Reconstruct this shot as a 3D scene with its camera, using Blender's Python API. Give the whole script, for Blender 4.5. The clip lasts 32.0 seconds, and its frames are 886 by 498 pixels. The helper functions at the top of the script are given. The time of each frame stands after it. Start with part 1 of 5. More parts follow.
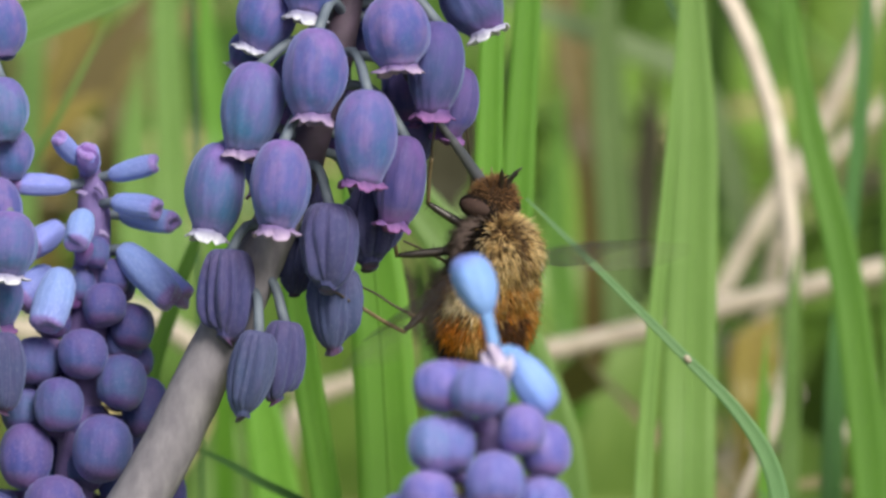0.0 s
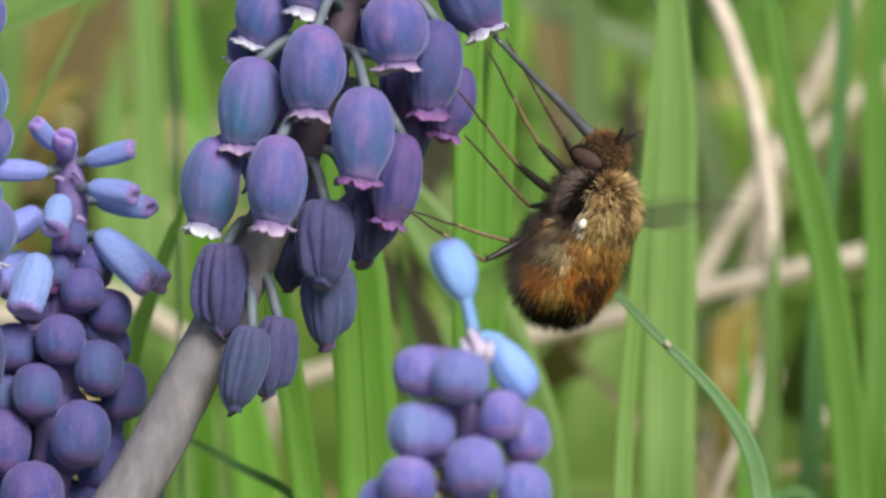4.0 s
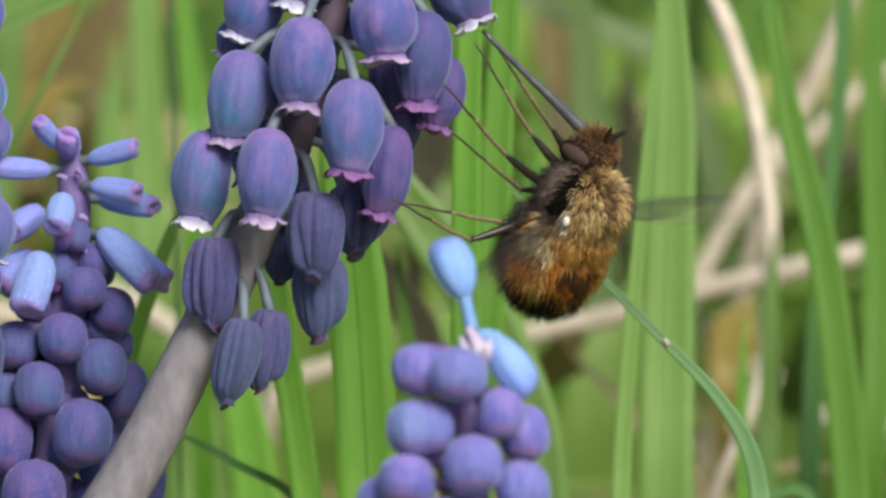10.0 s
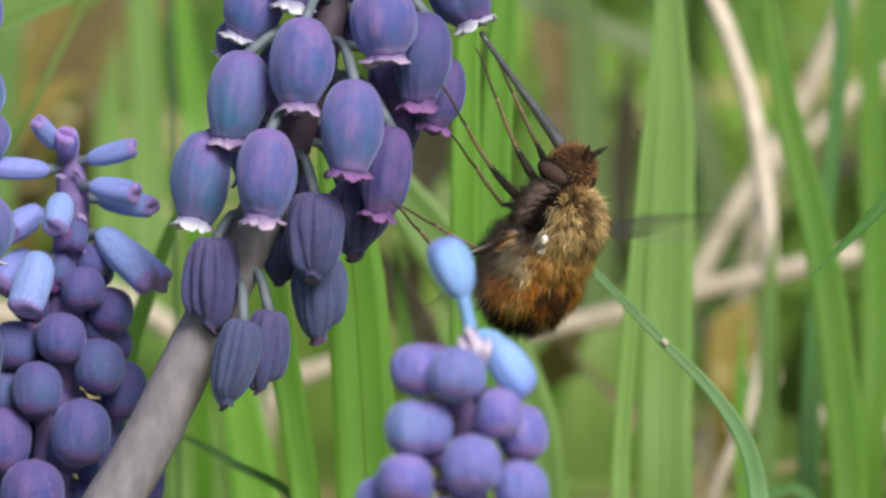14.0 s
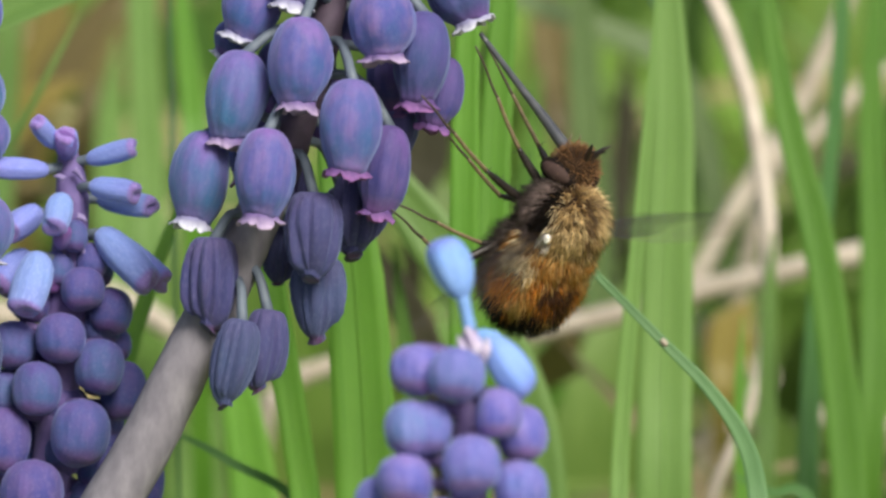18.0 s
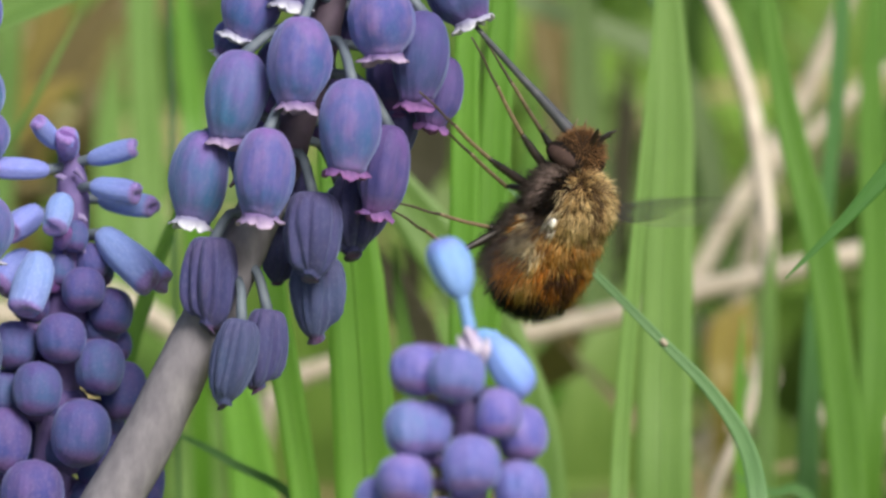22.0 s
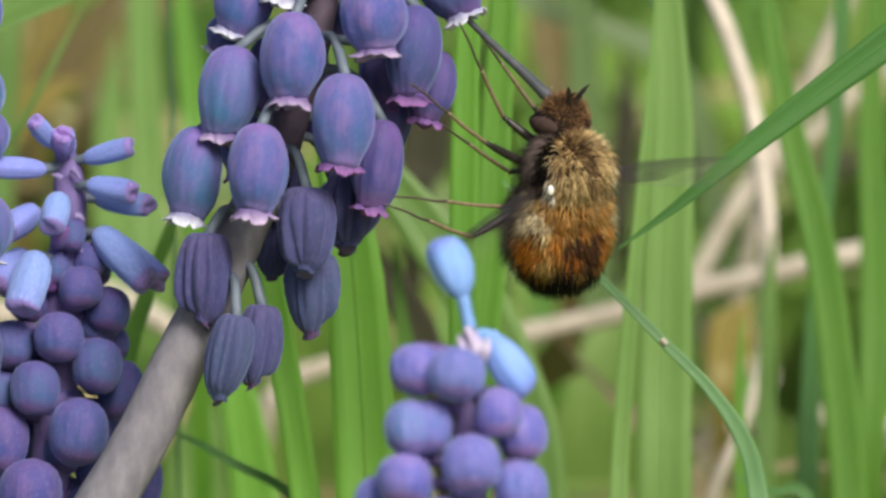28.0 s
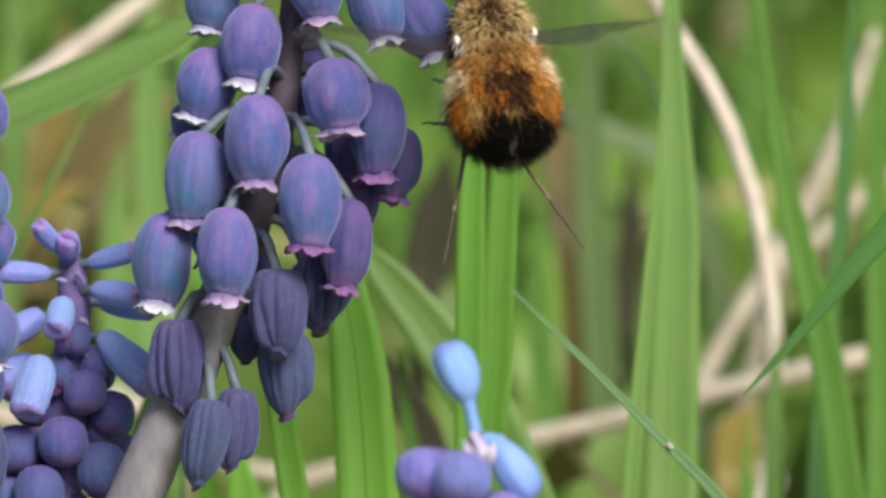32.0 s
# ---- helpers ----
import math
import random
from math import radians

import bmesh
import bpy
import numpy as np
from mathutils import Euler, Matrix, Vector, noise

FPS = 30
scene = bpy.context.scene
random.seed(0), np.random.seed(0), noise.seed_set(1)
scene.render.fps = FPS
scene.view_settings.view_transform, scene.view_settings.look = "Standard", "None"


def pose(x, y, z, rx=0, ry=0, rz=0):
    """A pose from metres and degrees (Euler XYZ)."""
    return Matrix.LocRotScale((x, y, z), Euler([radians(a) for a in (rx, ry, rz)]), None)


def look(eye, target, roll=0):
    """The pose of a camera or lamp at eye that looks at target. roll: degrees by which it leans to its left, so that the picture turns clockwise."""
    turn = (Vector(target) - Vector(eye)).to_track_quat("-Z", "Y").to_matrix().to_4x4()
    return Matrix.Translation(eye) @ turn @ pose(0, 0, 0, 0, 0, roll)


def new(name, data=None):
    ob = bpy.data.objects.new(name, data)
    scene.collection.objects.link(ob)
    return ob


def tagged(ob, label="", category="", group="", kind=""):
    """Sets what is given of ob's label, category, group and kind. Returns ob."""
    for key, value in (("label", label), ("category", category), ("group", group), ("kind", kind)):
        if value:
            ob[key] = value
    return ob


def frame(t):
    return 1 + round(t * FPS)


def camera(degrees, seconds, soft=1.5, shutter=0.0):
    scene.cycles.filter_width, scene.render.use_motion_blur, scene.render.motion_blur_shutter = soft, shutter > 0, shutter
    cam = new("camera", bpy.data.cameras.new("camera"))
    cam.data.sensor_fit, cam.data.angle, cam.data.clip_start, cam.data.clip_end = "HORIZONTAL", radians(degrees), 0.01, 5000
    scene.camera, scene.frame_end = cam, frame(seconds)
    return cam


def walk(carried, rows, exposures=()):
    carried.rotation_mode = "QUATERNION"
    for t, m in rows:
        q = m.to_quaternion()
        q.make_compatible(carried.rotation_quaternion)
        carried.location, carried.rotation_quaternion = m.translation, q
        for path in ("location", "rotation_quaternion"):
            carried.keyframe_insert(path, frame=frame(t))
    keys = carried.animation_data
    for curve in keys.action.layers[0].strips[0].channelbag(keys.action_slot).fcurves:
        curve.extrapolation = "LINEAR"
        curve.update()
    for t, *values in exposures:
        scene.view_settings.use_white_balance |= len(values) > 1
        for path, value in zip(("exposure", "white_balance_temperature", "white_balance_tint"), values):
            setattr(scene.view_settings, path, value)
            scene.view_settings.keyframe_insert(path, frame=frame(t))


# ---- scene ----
# Picture axes of the camera's mean stand: RIGHT, UP and BACK (towards the camera). CELL is the grid of the plan.
DIST, TILT = 0.336, radians(12.0)
CELL = 2 * DIST * math.tan(radians(4.0)) / 1568
RIGHT = Vector((1, 0, 0))
UP = Vector((0, math.sin(TILT), math.cos(TILT)))
BACK = Vector((0, -math.cos(TILT), math.sin(TILT)))
MIDDLE = Vector((0, 0, 0.0415))
EYE = MIDDLE + BACK * DIST
BASIS = Matrix((RIGHT, UP, BACK)).transposed().to_4x4()


def spot(u, v, d=0.0):
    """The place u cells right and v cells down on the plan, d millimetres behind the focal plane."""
    k = (DIST + d * 0.001) / DIST * CELL
    return EYE - BACK * (DIST + d * 0.001) + RIGHT * ((u - 784) * k) + UP * ((441 - v) * k)


def cells(w, d=0.0):
    """The length of w cells at the depth d."""
    return w * CELL * (DIST + d * 0.001) / DIST


# ---- camera: a long lens that turns a little on its stand
cam = camera(8.0, 32.0, soft=2.7, shutter=0.5)
cam.data.dof.use_dof = True
cam.data.dof.focus_distance = DIST
cam.data.dof.aperture_fstop = 60
PAN = ((0.0, 38, 29), (0.5, 26, 28), (1.0, 18, 20), (1.5, 13, 17), (2.0, 10, 14), (2.5, 6, 13), (3.0, 4, 10),
       (3.5, 3, 6), (5.5, 0, 1), (6.0, 0, 0), (9.0, 0, 0), (12.0, -2, 0), (23.0, -4, 0), (28.5, -4, -1),
       (29.5, -4, -1), (30.0, -8, 10), (30.5, -10, 22), (31.0, 1, 94), (31.5, 0, 147), (32.0, 6, 184))


def pan(t):
    ts = [r[0] for r in PAN]
    return float(np.interp(t, ts, [r[1] for r in PAN])), float(np.interp(t, ts, [r[2] for r in PAN]))


walk(cam, [(t, look(EYE, spot(784 - a, 441 - b))) for t, a, b in PAN])

# ---- light: bright overcast sky, a wide soft sun
world = bpy.data.worlds.new("sky")
scene.world = world
world.use_nodes = True
sky = world.node_tree.nodes.new("ShaderNodeTexSky")
sky.sky_type, sky.sun_disc = "NISHITA", False
sky.sun_elevation, sky.sun_rotation = radians(45), radians(154)
sky.air_density, sky.dust_density, sky.ozone_density = 1.0, 4.0, 1.0
world.node_tree.nodes["Background"].inputs["Strength"].default_value = 0.10
world.node_tree.links.new(sky.outputs[0], world.node_tree.nodes["Background"].inputs["Color"])
sun = new("sun", bpy.data.lights.new("sun", "SUN"))
sun.data.energy, sun.data.angle, sun.data.color = 3.5, radians(25), (1.0, 0.95, 0.83)
sun.matrix_world = look((0.42, -0.85, 0.95), (0, 0, 0))
scene.view_settings.exposure = 0.2


# ---- materials
def mat(name, rough=0.5, **sockets):
    m = bpy.data.materials.new(name)
    m.use_nodes = True
    nt = m.node_tree
    b = nt.nodes["Principled BSDF"]
    b.inputs["Roughness"].default_value = rough
    for k, val in sockets.items():
        b.inputs[k.replace("_", " ")].default_value = val
    return m, nt, b


def node(nt, kind, **inputs):
    n = nt.nodes.new(kind)
    for k, val in inputs.items():
        n.inputs[k].default_value = val
    return n


def ramp(nt, fac, stops):
    r = nt.nodes.new("ShaderNodeValToRGB")
    els = r.color_ramp.elements
    while len(els) < len(stops):
        els.new(0.5)
    for e, (p, c) in zip(els, stops):
        e.position, e.color = p, (*c, 1)
    nt.links.new(fac, r.inputs[0])
    return r.outputs[0]


def mixed(nt, fac, a, b):
    """Mix of two colours (sockets or tuples) by fac (socket or number)."""
    n = nt.nodes.new("ShaderNodeMix")
    n.data_type = "RGBA"
    for sock, val in ((n.inputs[0], fac), (n.inputs[6], a), (n.inputs[7], b)):
        if isinstance(val, bpy.types.NodeSocket):
            nt.links.new(val, sock)
        else:
            sock.default_value = (*val, 1) if isinstance(val, tuple) else val
    return n.outputs[2]


def noise_at(nt, scale, detail=3.0, coord="Object", stretch=None, offset=None):
    tc = nt.nodes.new("ShaderNodeTexCoord")
    out = tc.outputs[coord]
    if stretch:
        mp = nt.nodes.new("ShaderNodeMapping")
        mp.inputs["Scale"].default_value = stretch
        nt.links.new(out, mp.inputs[0])
        out = mp.outputs[0]
    n = node(nt, "ShaderNodeTexNoise", Scale=scale, Detail=detail)
    nt.links.new(out, n.inputs["Vector"])
    return n.outputs[0]


def bumped(nt, b, height, strength=0.3, dist=0.0001):
    n = node(nt, "ShaderNodeBump", Strength=strength, Distance=dist)
    nt.links.new(height, n.inputs["Height"])
    nt.links.new(n.outputs[0], b.inputs["Normal"])


def petal(name, top, body, low, tip, tip_at=-0.86, rough=0.68, bloom=0.35, frost=(0.30, 0.30, 0.48), low_at=0.74, dusty=0.13):
    """Waxy petal: colours run from the stalk's end to the mouth, broken by veins, blotches and dust."""
    m, nt, b = mat(name, rough, Specular_IOR_Level=0.22)
    tc = nt.nodes.new("ShaderNodeTexCoord")
    xyz = nt.nodes.new("ShaderNodeSeparateXYZ")
    nt.links.new(tc.outputs["Object"], xyz.inputs[0])
    mr = node(nt, "ShaderNodeMapRange")
    for i, val in ((1, 0.0), (2, -1.0), (3, 0.0), (4, 1.0)):
        mr.inputs[i].default_value = val
    nt.links.new(xyz.outputs[2], mr.inputs[0])
    base = ramp(nt, mr.outputs[0], ((0.0, top), (0.42, body), (low_at, low), (-tip_at + 0.04, tip)))
    info = nt.nodes.new("ShaderNodeObjectInfo")
    blot = noise_at(nt, 2.6, 4.0)
    streak = noise_at(nt, 3.6, 5.0, stretch=(2.6, 2.6, 0.5))
    blot_f = ramp(nt, blot, ((0.35, (0, 0, 0)), (0.7, (1, 1, 1))))
    hsv = node(nt, "ShaderNodeHueSaturation", Saturation=1.0)
    shift = node(nt, "ShaderNodeMapRange")
    for i, val in ((3, 0.486), (4, 0.526)):
        shift.inputs[i].default_value = val
    nt.links.new(info.outputs["Random"], shift.inputs[0])
    nt.links.new(shift.outputs[0], hsv.inputs["Hue"])
    c = mixed(nt, blot_f, mixed(nt, 0.5, base, low), mixed(nt, 0.5, base, top))
    dark = ramp(nt, streak, ((0.3, (0.86, 0.87, 0.90)), (0.62, (1.03, 1.03, 1.03))))
    mul = nt.nodes.new("ShaderNodeMix")
    mul.data_type, mul.blend_type = "RGBA", "MULTIPLY"
    mul.inputs[0].default_value = 0.75
    nt.links.new(c, mul.inputs[6]), nt.links.new(dark, mul.inputs[7])
    dust = ramp(nt, noise_at(nt, 16.0, 6.0), ((0.5, (0, 0, 0)), (0.74, (dusty, dusty, dusty))))
    nt.links.new(mixed(nt, dust, mul.outputs[2], frost), hsv.inputs["Color"])
    nt.links.new(hsv.outputs[0], b.inputs["Base Color"])
    b.inputs["Sheen Weight"].default_value = bloom
    b.inputs["Sheen Roughness"].default_value = 0.45
    b.inputs["Sheen Tint"].default_value = (0.45, 0.55, 1.0, 1)
    bumped(nt, b, streak, 0.10, 0.03)
    return m


VIOLET = petal("violet_petal", (0.205, 0.112, 0.385), (0.084, 0.119, 0.318), (0.038, 0.130, 0.272), (0.13, 0.11, 0.26), bloom=0.6)
VIOLET_DEEP = petal("deep_violet_petal", (0.105, 0.066, 0.25), (0.062, 0.070, 0.225), (0.045, 0.070, 0.19), (0.14, 0.06, 0.19), bloom=0.4, frost=(0.20, 0.18, 0.36))
WITHER = petal("withered_petal", (0.072, 0.062, 0.165), (0.055, 0.070, 0.172), (0.048, 0.063, 0.153), (0.13, 0.030, 0.07), tip_at=-0.955,
               rough=0.75, bloom=0.35, frost=(0.17, 0.18, 0.30), low_at=0.93, dusty=0.28)
PURPLE = petal("purple_bud", (0.118, 0.075, 0.268), (0.070, 0.083, 0.255), (0.052, 0.090, 0.245), (0.12, 0.045, 0.16), bloom=0.35, frost=(0.22, 0.18, 0.38), dusty=0.25)
PALE = petal("pale_blue_bud", (0.215, 0.29, 0.66), (0.215, 0.31, 0.72), (0.20, 0.24, 0.62), (0.30, 0.065, 0.30), tip_at=-0.90, bloom=0.6, frost=(0.50, 0.56, 0.92), low_at=0.87, dusty=0.3)
SKYBUD = petal("sky_blue_bud", (0.22, 0.42, 0.80), (0.25, 0.46, 0.84), (0.19, 0.37, 0.77), (0.15, 0.11, 0.45), tip_at=-0.94, bloom=0.2, frost=(0.65, 0.80, 0.98))
YOUNG = petal("young_blue_bud", (0.215, 0.165, 0.48), (0.128, 0.172, 0.455), (0.085, 0.132, 0.37), (0.13, 0.05, 0.17), tip_at=-0.82, bloom=0.6, frost=(0.46, 0.52, 0.84), dusty=0.25)
KNOB = petal("lilac_bud", (0.13, 0.13, 0.38), (0.13, 0.09, 0.31), (0.135, 0.075, 0.27), (0.18, 0.05, 0.26), bloom=0.3)


def plain(name, col, col2, scale, rough=0.6, stretch=None, bump=0.3, bump_dist=0.00005, coord="Object", island=False, **kw):
    """Two-tone noise material, with per-island change of tone if asked."""
    m, nt, b = mat(name, rough, **kw)
    n = noise_at(nt, scale, 4.0, coord, stretch)
    c = mixed(nt, ramp(nt, n, ((0.32, (0, 0, 0)), (0.68, (1, 1, 1)))), col, col2)
    if island:
        g = nt.nodes.new("ShaderNodeNewGeometry")
        hsv = node(nt, "ShaderNodeHueSaturation")
        mr = node(nt, "ShaderNodeMapRange")
        mr.inputs[3].default_value, mr.inputs[4].default_value = 0.6, 1.35
        nt.links.new(g.outputs["Random Per Island"], mr.inputs[0])
        nt.links.new(mr.outputs[0], hsv.inputs["Value"])
        nt.links.new(c, hsv.inputs["Color"])
        c = hsv.outputs[0]
    nt.links.new(c, b.inputs["Base Color"])
    if bump:
        bumped(nt, b, n, bump, bump_dist)
    return m


def leafy(name, col, col2, vein=60.0, rough=0.45, glow=0.35, island=False):
    """Grass leaf: veins along its length, blotches, some light through it."""
    m, nt, b = mat(name, rough)
    uv = noise_at(nt, 1.0, 2.0, "UV", (vein, 1.2, 1))
    blot = noise_at(nt, 120.0, 3.0)
    f = nt.nodes.new("ShaderNodeMath")
    f.operation = "MULTIPLY_ADD"
    nt.links.new(uv, f.inputs[0])
    f.inputs[1].default_value = 0.6
    half = nt.nodes.new("ShaderNodeMath")
    half.operation, half.inputs[1].default_value = "MULTIPLY", 0.4
    nt.links.new(blot, half.inputs[0])
    nt.links.new(half.outputs[0], f.inputs[2])
    c = mixed(nt, ramp(nt, f.outputs[0], ((0.36, (0, 0, 0)), (0.64, (1, 1, 1)))), col, col2)
    hsv = node(nt, "ShaderNodeHueSaturation")
    mr = node(nt, "ShaderNodeMapRange")
    mr.inputs[3].default_value, mr.inputs[4].default_value = (0.55, 1.4) if island else (0.85, 1.15)
    rnd = nt.nodes.new("ShaderNodeNewGeometry").outputs["Random Per Island"] if island else nt.nodes.new("ShaderNodeObjectInfo").outputs["Random"]
    nt.links.new(rnd, mr.inputs[0]), nt.links.new(mr.outputs[0], hsv.inputs["Value"])
    nt.links.new(c, hsv.inputs["Color"])
    nt.links.new(hsv.outputs[0], b.inputs["Base Color"])
    tr = nt.nodes.new("ShaderNodeBsdfTranslucent")
    nt.links.new(hsv.outputs[0], tr.inputs[0])
    mx = nt.nodes.new("ShaderNodeMixShader")
    mx.inputs[0].default_value = glow
    nt.links.new(b.outputs[0], mx.inputs[1]), nt.links.new(tr.outputs[0], mx.inputs[2])
    nt.links.new(mx.outputs[0], nt.nodes["Material Output"].inputs["Surface"])
    bumped(nt, b, uv, 0.25, 0.0001)
    return m


def lip(name, neck, edge):
    """The flared lip of a mouth: violet at the neck, paler to its teeth."""
    m, nt, b = mat(name, 0.7, Specular_IOR_Level=0.2)
    xyz = nt.nodes.new("ShaderNodeSeparateXYZ")
    nt.links.new(nt.nodes.new("ShaderNodeTexCoord").outputs["Object"], xyz.inputs[0])
    mr = node(nt, "ShaderNodeMapRange")
    mr.inputs[1].default_value, mr.inputs[2].default_value = -0.90, -1.01
    nt.links.new(xyz.outputs[2], mr.inputs[0])
    c = mixed(nt, mr.outputs[0], neck, edge)
    n = noise_at(nt, 7.0, 4.0)
    nt.links.new(mixed(nt, ramp(nt, n, ((0.42, (0, 0, 0)), (0.72, (0.55, 0.55, 0.55)))), c, neck), b.inputs["Base Color"])
    return m


WHITE_RIM = lip("white_lip", (0.22, 0.21, 0.38), (0.62, 0.64, 0.70))
PINK_RIM = lip("pink_lip", (0.15, 0.105, 0.27), (0.44, 0.35, 0.50))
MAUVE_RIM = lip("mauve_lip", (0.10, 0.06, 0.20), (0.235, 0.105, 0.28))
STEM_GREY = plain("grey_stem", (0.165, 0.155, 0.187), (0.245, 0.232, 0.265), 1500.0, 0.75, (1, 1, 0.45), 0.5, 0.00004, Specular_IOR_Level=0.2)
RACHIS = plain("dark_rachis", (0.06, 0.042, 0.065), (0.10, 0.07, 0.11), 900.0, 0.7)
STEM_PURPLE = plain("purple_stem", (0.095, 0.07, 0.21), (0.17, 0.12, 0.31), 1100.0, 0.6, None, 0.6, 0.0002)
STEM_LILAC = plain("lilac_stem", (0.115, 0.092, 0.25), (0.19, 0.14, 0.34), 900.0, 0.75, None, 0.6, 0.0002, Specular_IOR_Level=0.2)
STEM_BLUE = plain("blue_stalk", (0.108, 0.138, 0.180), (0.145, 0.18, 0.225), 900.0, 0.6)
STEM_PALE = plain("pale_blue_stalk", (0.16, 0.30, 0.62), (0.20, 0.38, 0.70), 900.0, 0.55)
BRACT = plain("bract", (0.62, 0.57, 0.63), (0.40, 0.32, 0.52), 700.0, 0.7)
BRACT_LILAC = plain("lilac_bract", (0.32, 0.27, 0.48), (0.22, 0.17, 0.38), 900.0, 0.7)
GREEN_BRIGHT = leafy("bright_grass", (0.10, 0.275, 0.024), (0.15, 0.345, 0.040))
GREEN_PALE = leafy("pale_grass", (0.165, 0.318, 0.07), (0.22, 0.385, 0.10))
GREEN_DARK = leafy("dark_grass", (0.08, 0.21, 0.022), (0.12, 0.27, 0.035))
GREEN_BLUE = leafy("bluish_grass", (0.075, 0.21, 0.05), (0.11, 0.28, 0.075))
GREEN_DEEP = leafy("deep_grass", (0.062, 0.20, 0.035), (0.10, 0.28, 0.055))
GREEN_GREY = leafy("greyish_grass", (0.105, 0.235, 0.085), (0.15, 0.30, 0.12))
GREEN_FRESH = leafy("fresh_grass", (0.172, 0.43, 0.045), (0.24, 0.51, 0.07), glow=0.4)
GREEN_DULL = leafy("dull_grass", (0.11, 0.19, 0.055), (0.15, 0.24, 0.075))
GREEN_TEAL = leafy("teal_grass", (0.045, 0.145, 0.052), (0.075, 0.20, 0.078))
# near-black: the shade between blades, put into a leaf's colour
GAP_SHADE = leafy("gap_shade_leaf", (0.020, 0.020, 0.007), (0.036, 0.034, 0.012), rough=0.8, glow=0.1)
DEAD_BROWN = leafy("brown_dead_leaf", (0.135, 0.105, 0.035), (0.185, 0.15, 0.055), glow=0.25)
DEAD_YELLOW = leafy("yellow_leaf", (0.22, 0.185, 0.035), (0.28, 0.22, 0.055), glow=0.3)
GREEN_MIX = leafy("mixed_grass", (0.135, 0.285, 0.05), (0.20, 0.36, 0.09), glow=0.5, island=True)
STRAW = plain("bleached_straw", (0.70, 0.62, 0.54), (0.51, 0.44, 0.37), 500.0, 0.7, (1, 1, 1), 0.4)
STRAW_TAN = plain("tan_straw", (0.54, 0.48, 0.40), (0.38, 0.33, 0.26), 400.0, 0.75)
LITTER = plain("dead_grass", (0.40, 0.34, 0.17), (0.25, 0.20, 0.09), 90.0, 0.8, island=True)
WEED = leafy("weed_leaf", (0.125, 0.235, 0.035), (0.19, 0.31, 0.06), vein=8.0, island=True)


def ground_material():
    m, nt, b = mat("mossy_soil", 0.9)
    n1, n2 = noise_at(nt, 28.0, 5.0), noise_at(nt, 260.0, 5.0)
    c = ramp(nt, n1, ((0.28, (0.105, 0.08, 0.03)), (0.42, (0.17, 0.16, 0.05)), (0.52, (0.15, 0.24, 0.045)), (0.70, (0.19, 0.32, 0.06))))
    c = mixed(nt, ramp(nt, n2, ((0.40, (0, 0, 0)), (0.70, (1, 1, 1)))), c, (0.17, 0.17, 0.06))
    nt.links.new(c, b.inputs["Base Color"])
    bumped(nt, b, n2, 0.8, 0.002)
    return m


SOIL = ground_material()


# ---- mesh helpers
def mesh_of(name, verts, faces, material, smooth=True, uvs=None):
    me = bpy.data.meshes.new(name)
    me.from_pydata([tuple(p) for p in verts], [], faces)
    if uvs is not None:
        layer = me.uv_layers.new(name="UVMap")
        idx = np.empty(len(me.loops), dtype=np.int32)
        me.loops.foreach_get("vertex_index", idx)
        layer.data.foreach_set("uv", np.asarray(uvs, dtype=np.float32)[idx].ravel())
    me.polygons.foreach_set("use_smooth", [smooth] * len(me.polygons))
    me.materials.append(material)
    me.update()
    return me


def part(name, data, parent, m=None, label=""):
    """Links a mesh as one object under a thing or a part, at the pose m in its parent's space."""
    ob = new(name, data)
    ob.parent = parent
    if m is not None:
        ob.matrix_basis = m
    return tagged(ob, label)


def curve_points(pts, n):
    """n+1 points on a smooth line through pts."""
    p = [Vector(q) for q in pts]
    p = [p[0] * 2 - p[1]] + p + [p[-1] * 2 - p[-2]]
    out = []
    for i in range(n + 1):
        s = i / n * (len(p) - 3)
        k = min(int(s), len(p) - 4)
        f = s - k
        a, b, c, d = p[k:k + 4]
        out.append(0.5 * ((2 * b) + (c - a) * f + (2 * a - 5 * b + 4 * c - d) * f * f + (3 * b - a - 3 * c + d) * f ** 3))
    return out


def frames_along(line):
    """Tangent, side and normal at each point of a line."""
    out, side = [], None
    for i, p in enumerate(line):
        t = (line[min(i + 1, len(line) - 1)] - line[max(i - 1, 0)]).normalized()
        if side is None:
            side = t.cross(BACK).normalized() if abs(t.dot(BACK)) < 0.95 else t.cross(UP).normalized()
        side = (side - t * side.dot(t)).normalized()
        out.append((t, side, side.cross(t).normalized()))
    return out


def tube(name, pts, radii, material, n=10, seg=10, rough=0.0):
    """A round stalk through pts, its radius running through radii, with closed ends."""
    line = curve_points(pts, n)
    rs = np.interp(np.linspace(0, 1, n + 1), np.linspace(0, 1, len(radii)), radii)
    verts, faces = [], []
    for (p, (t, a, b), r) in zip(line, frames_along(line), rs):
        for j in range(seg):
            w = 2 * math.pi * j / seg
            rr = r * (1 + rough * noise.noise(p * 900 + Vector((j * 1.7, 0, 0))))
            verts.append(p + a * (math.cos(w) * rr) + b * (math.sin(w) * rr))
    for i in range(n):
        for j in range(seg):
            k = (j + 1) % seg
            faces.append((i * seg + j, i * seg + k, (i + 1) * seg + k, (i + 1) * seg + j))
    faces.append(tuple(range(seg - 1, -1, -1)))
    faces.append(tuple(range(n * seg, (n + 1) * seg)))
    return mesh_of(name, verts, faces, material)


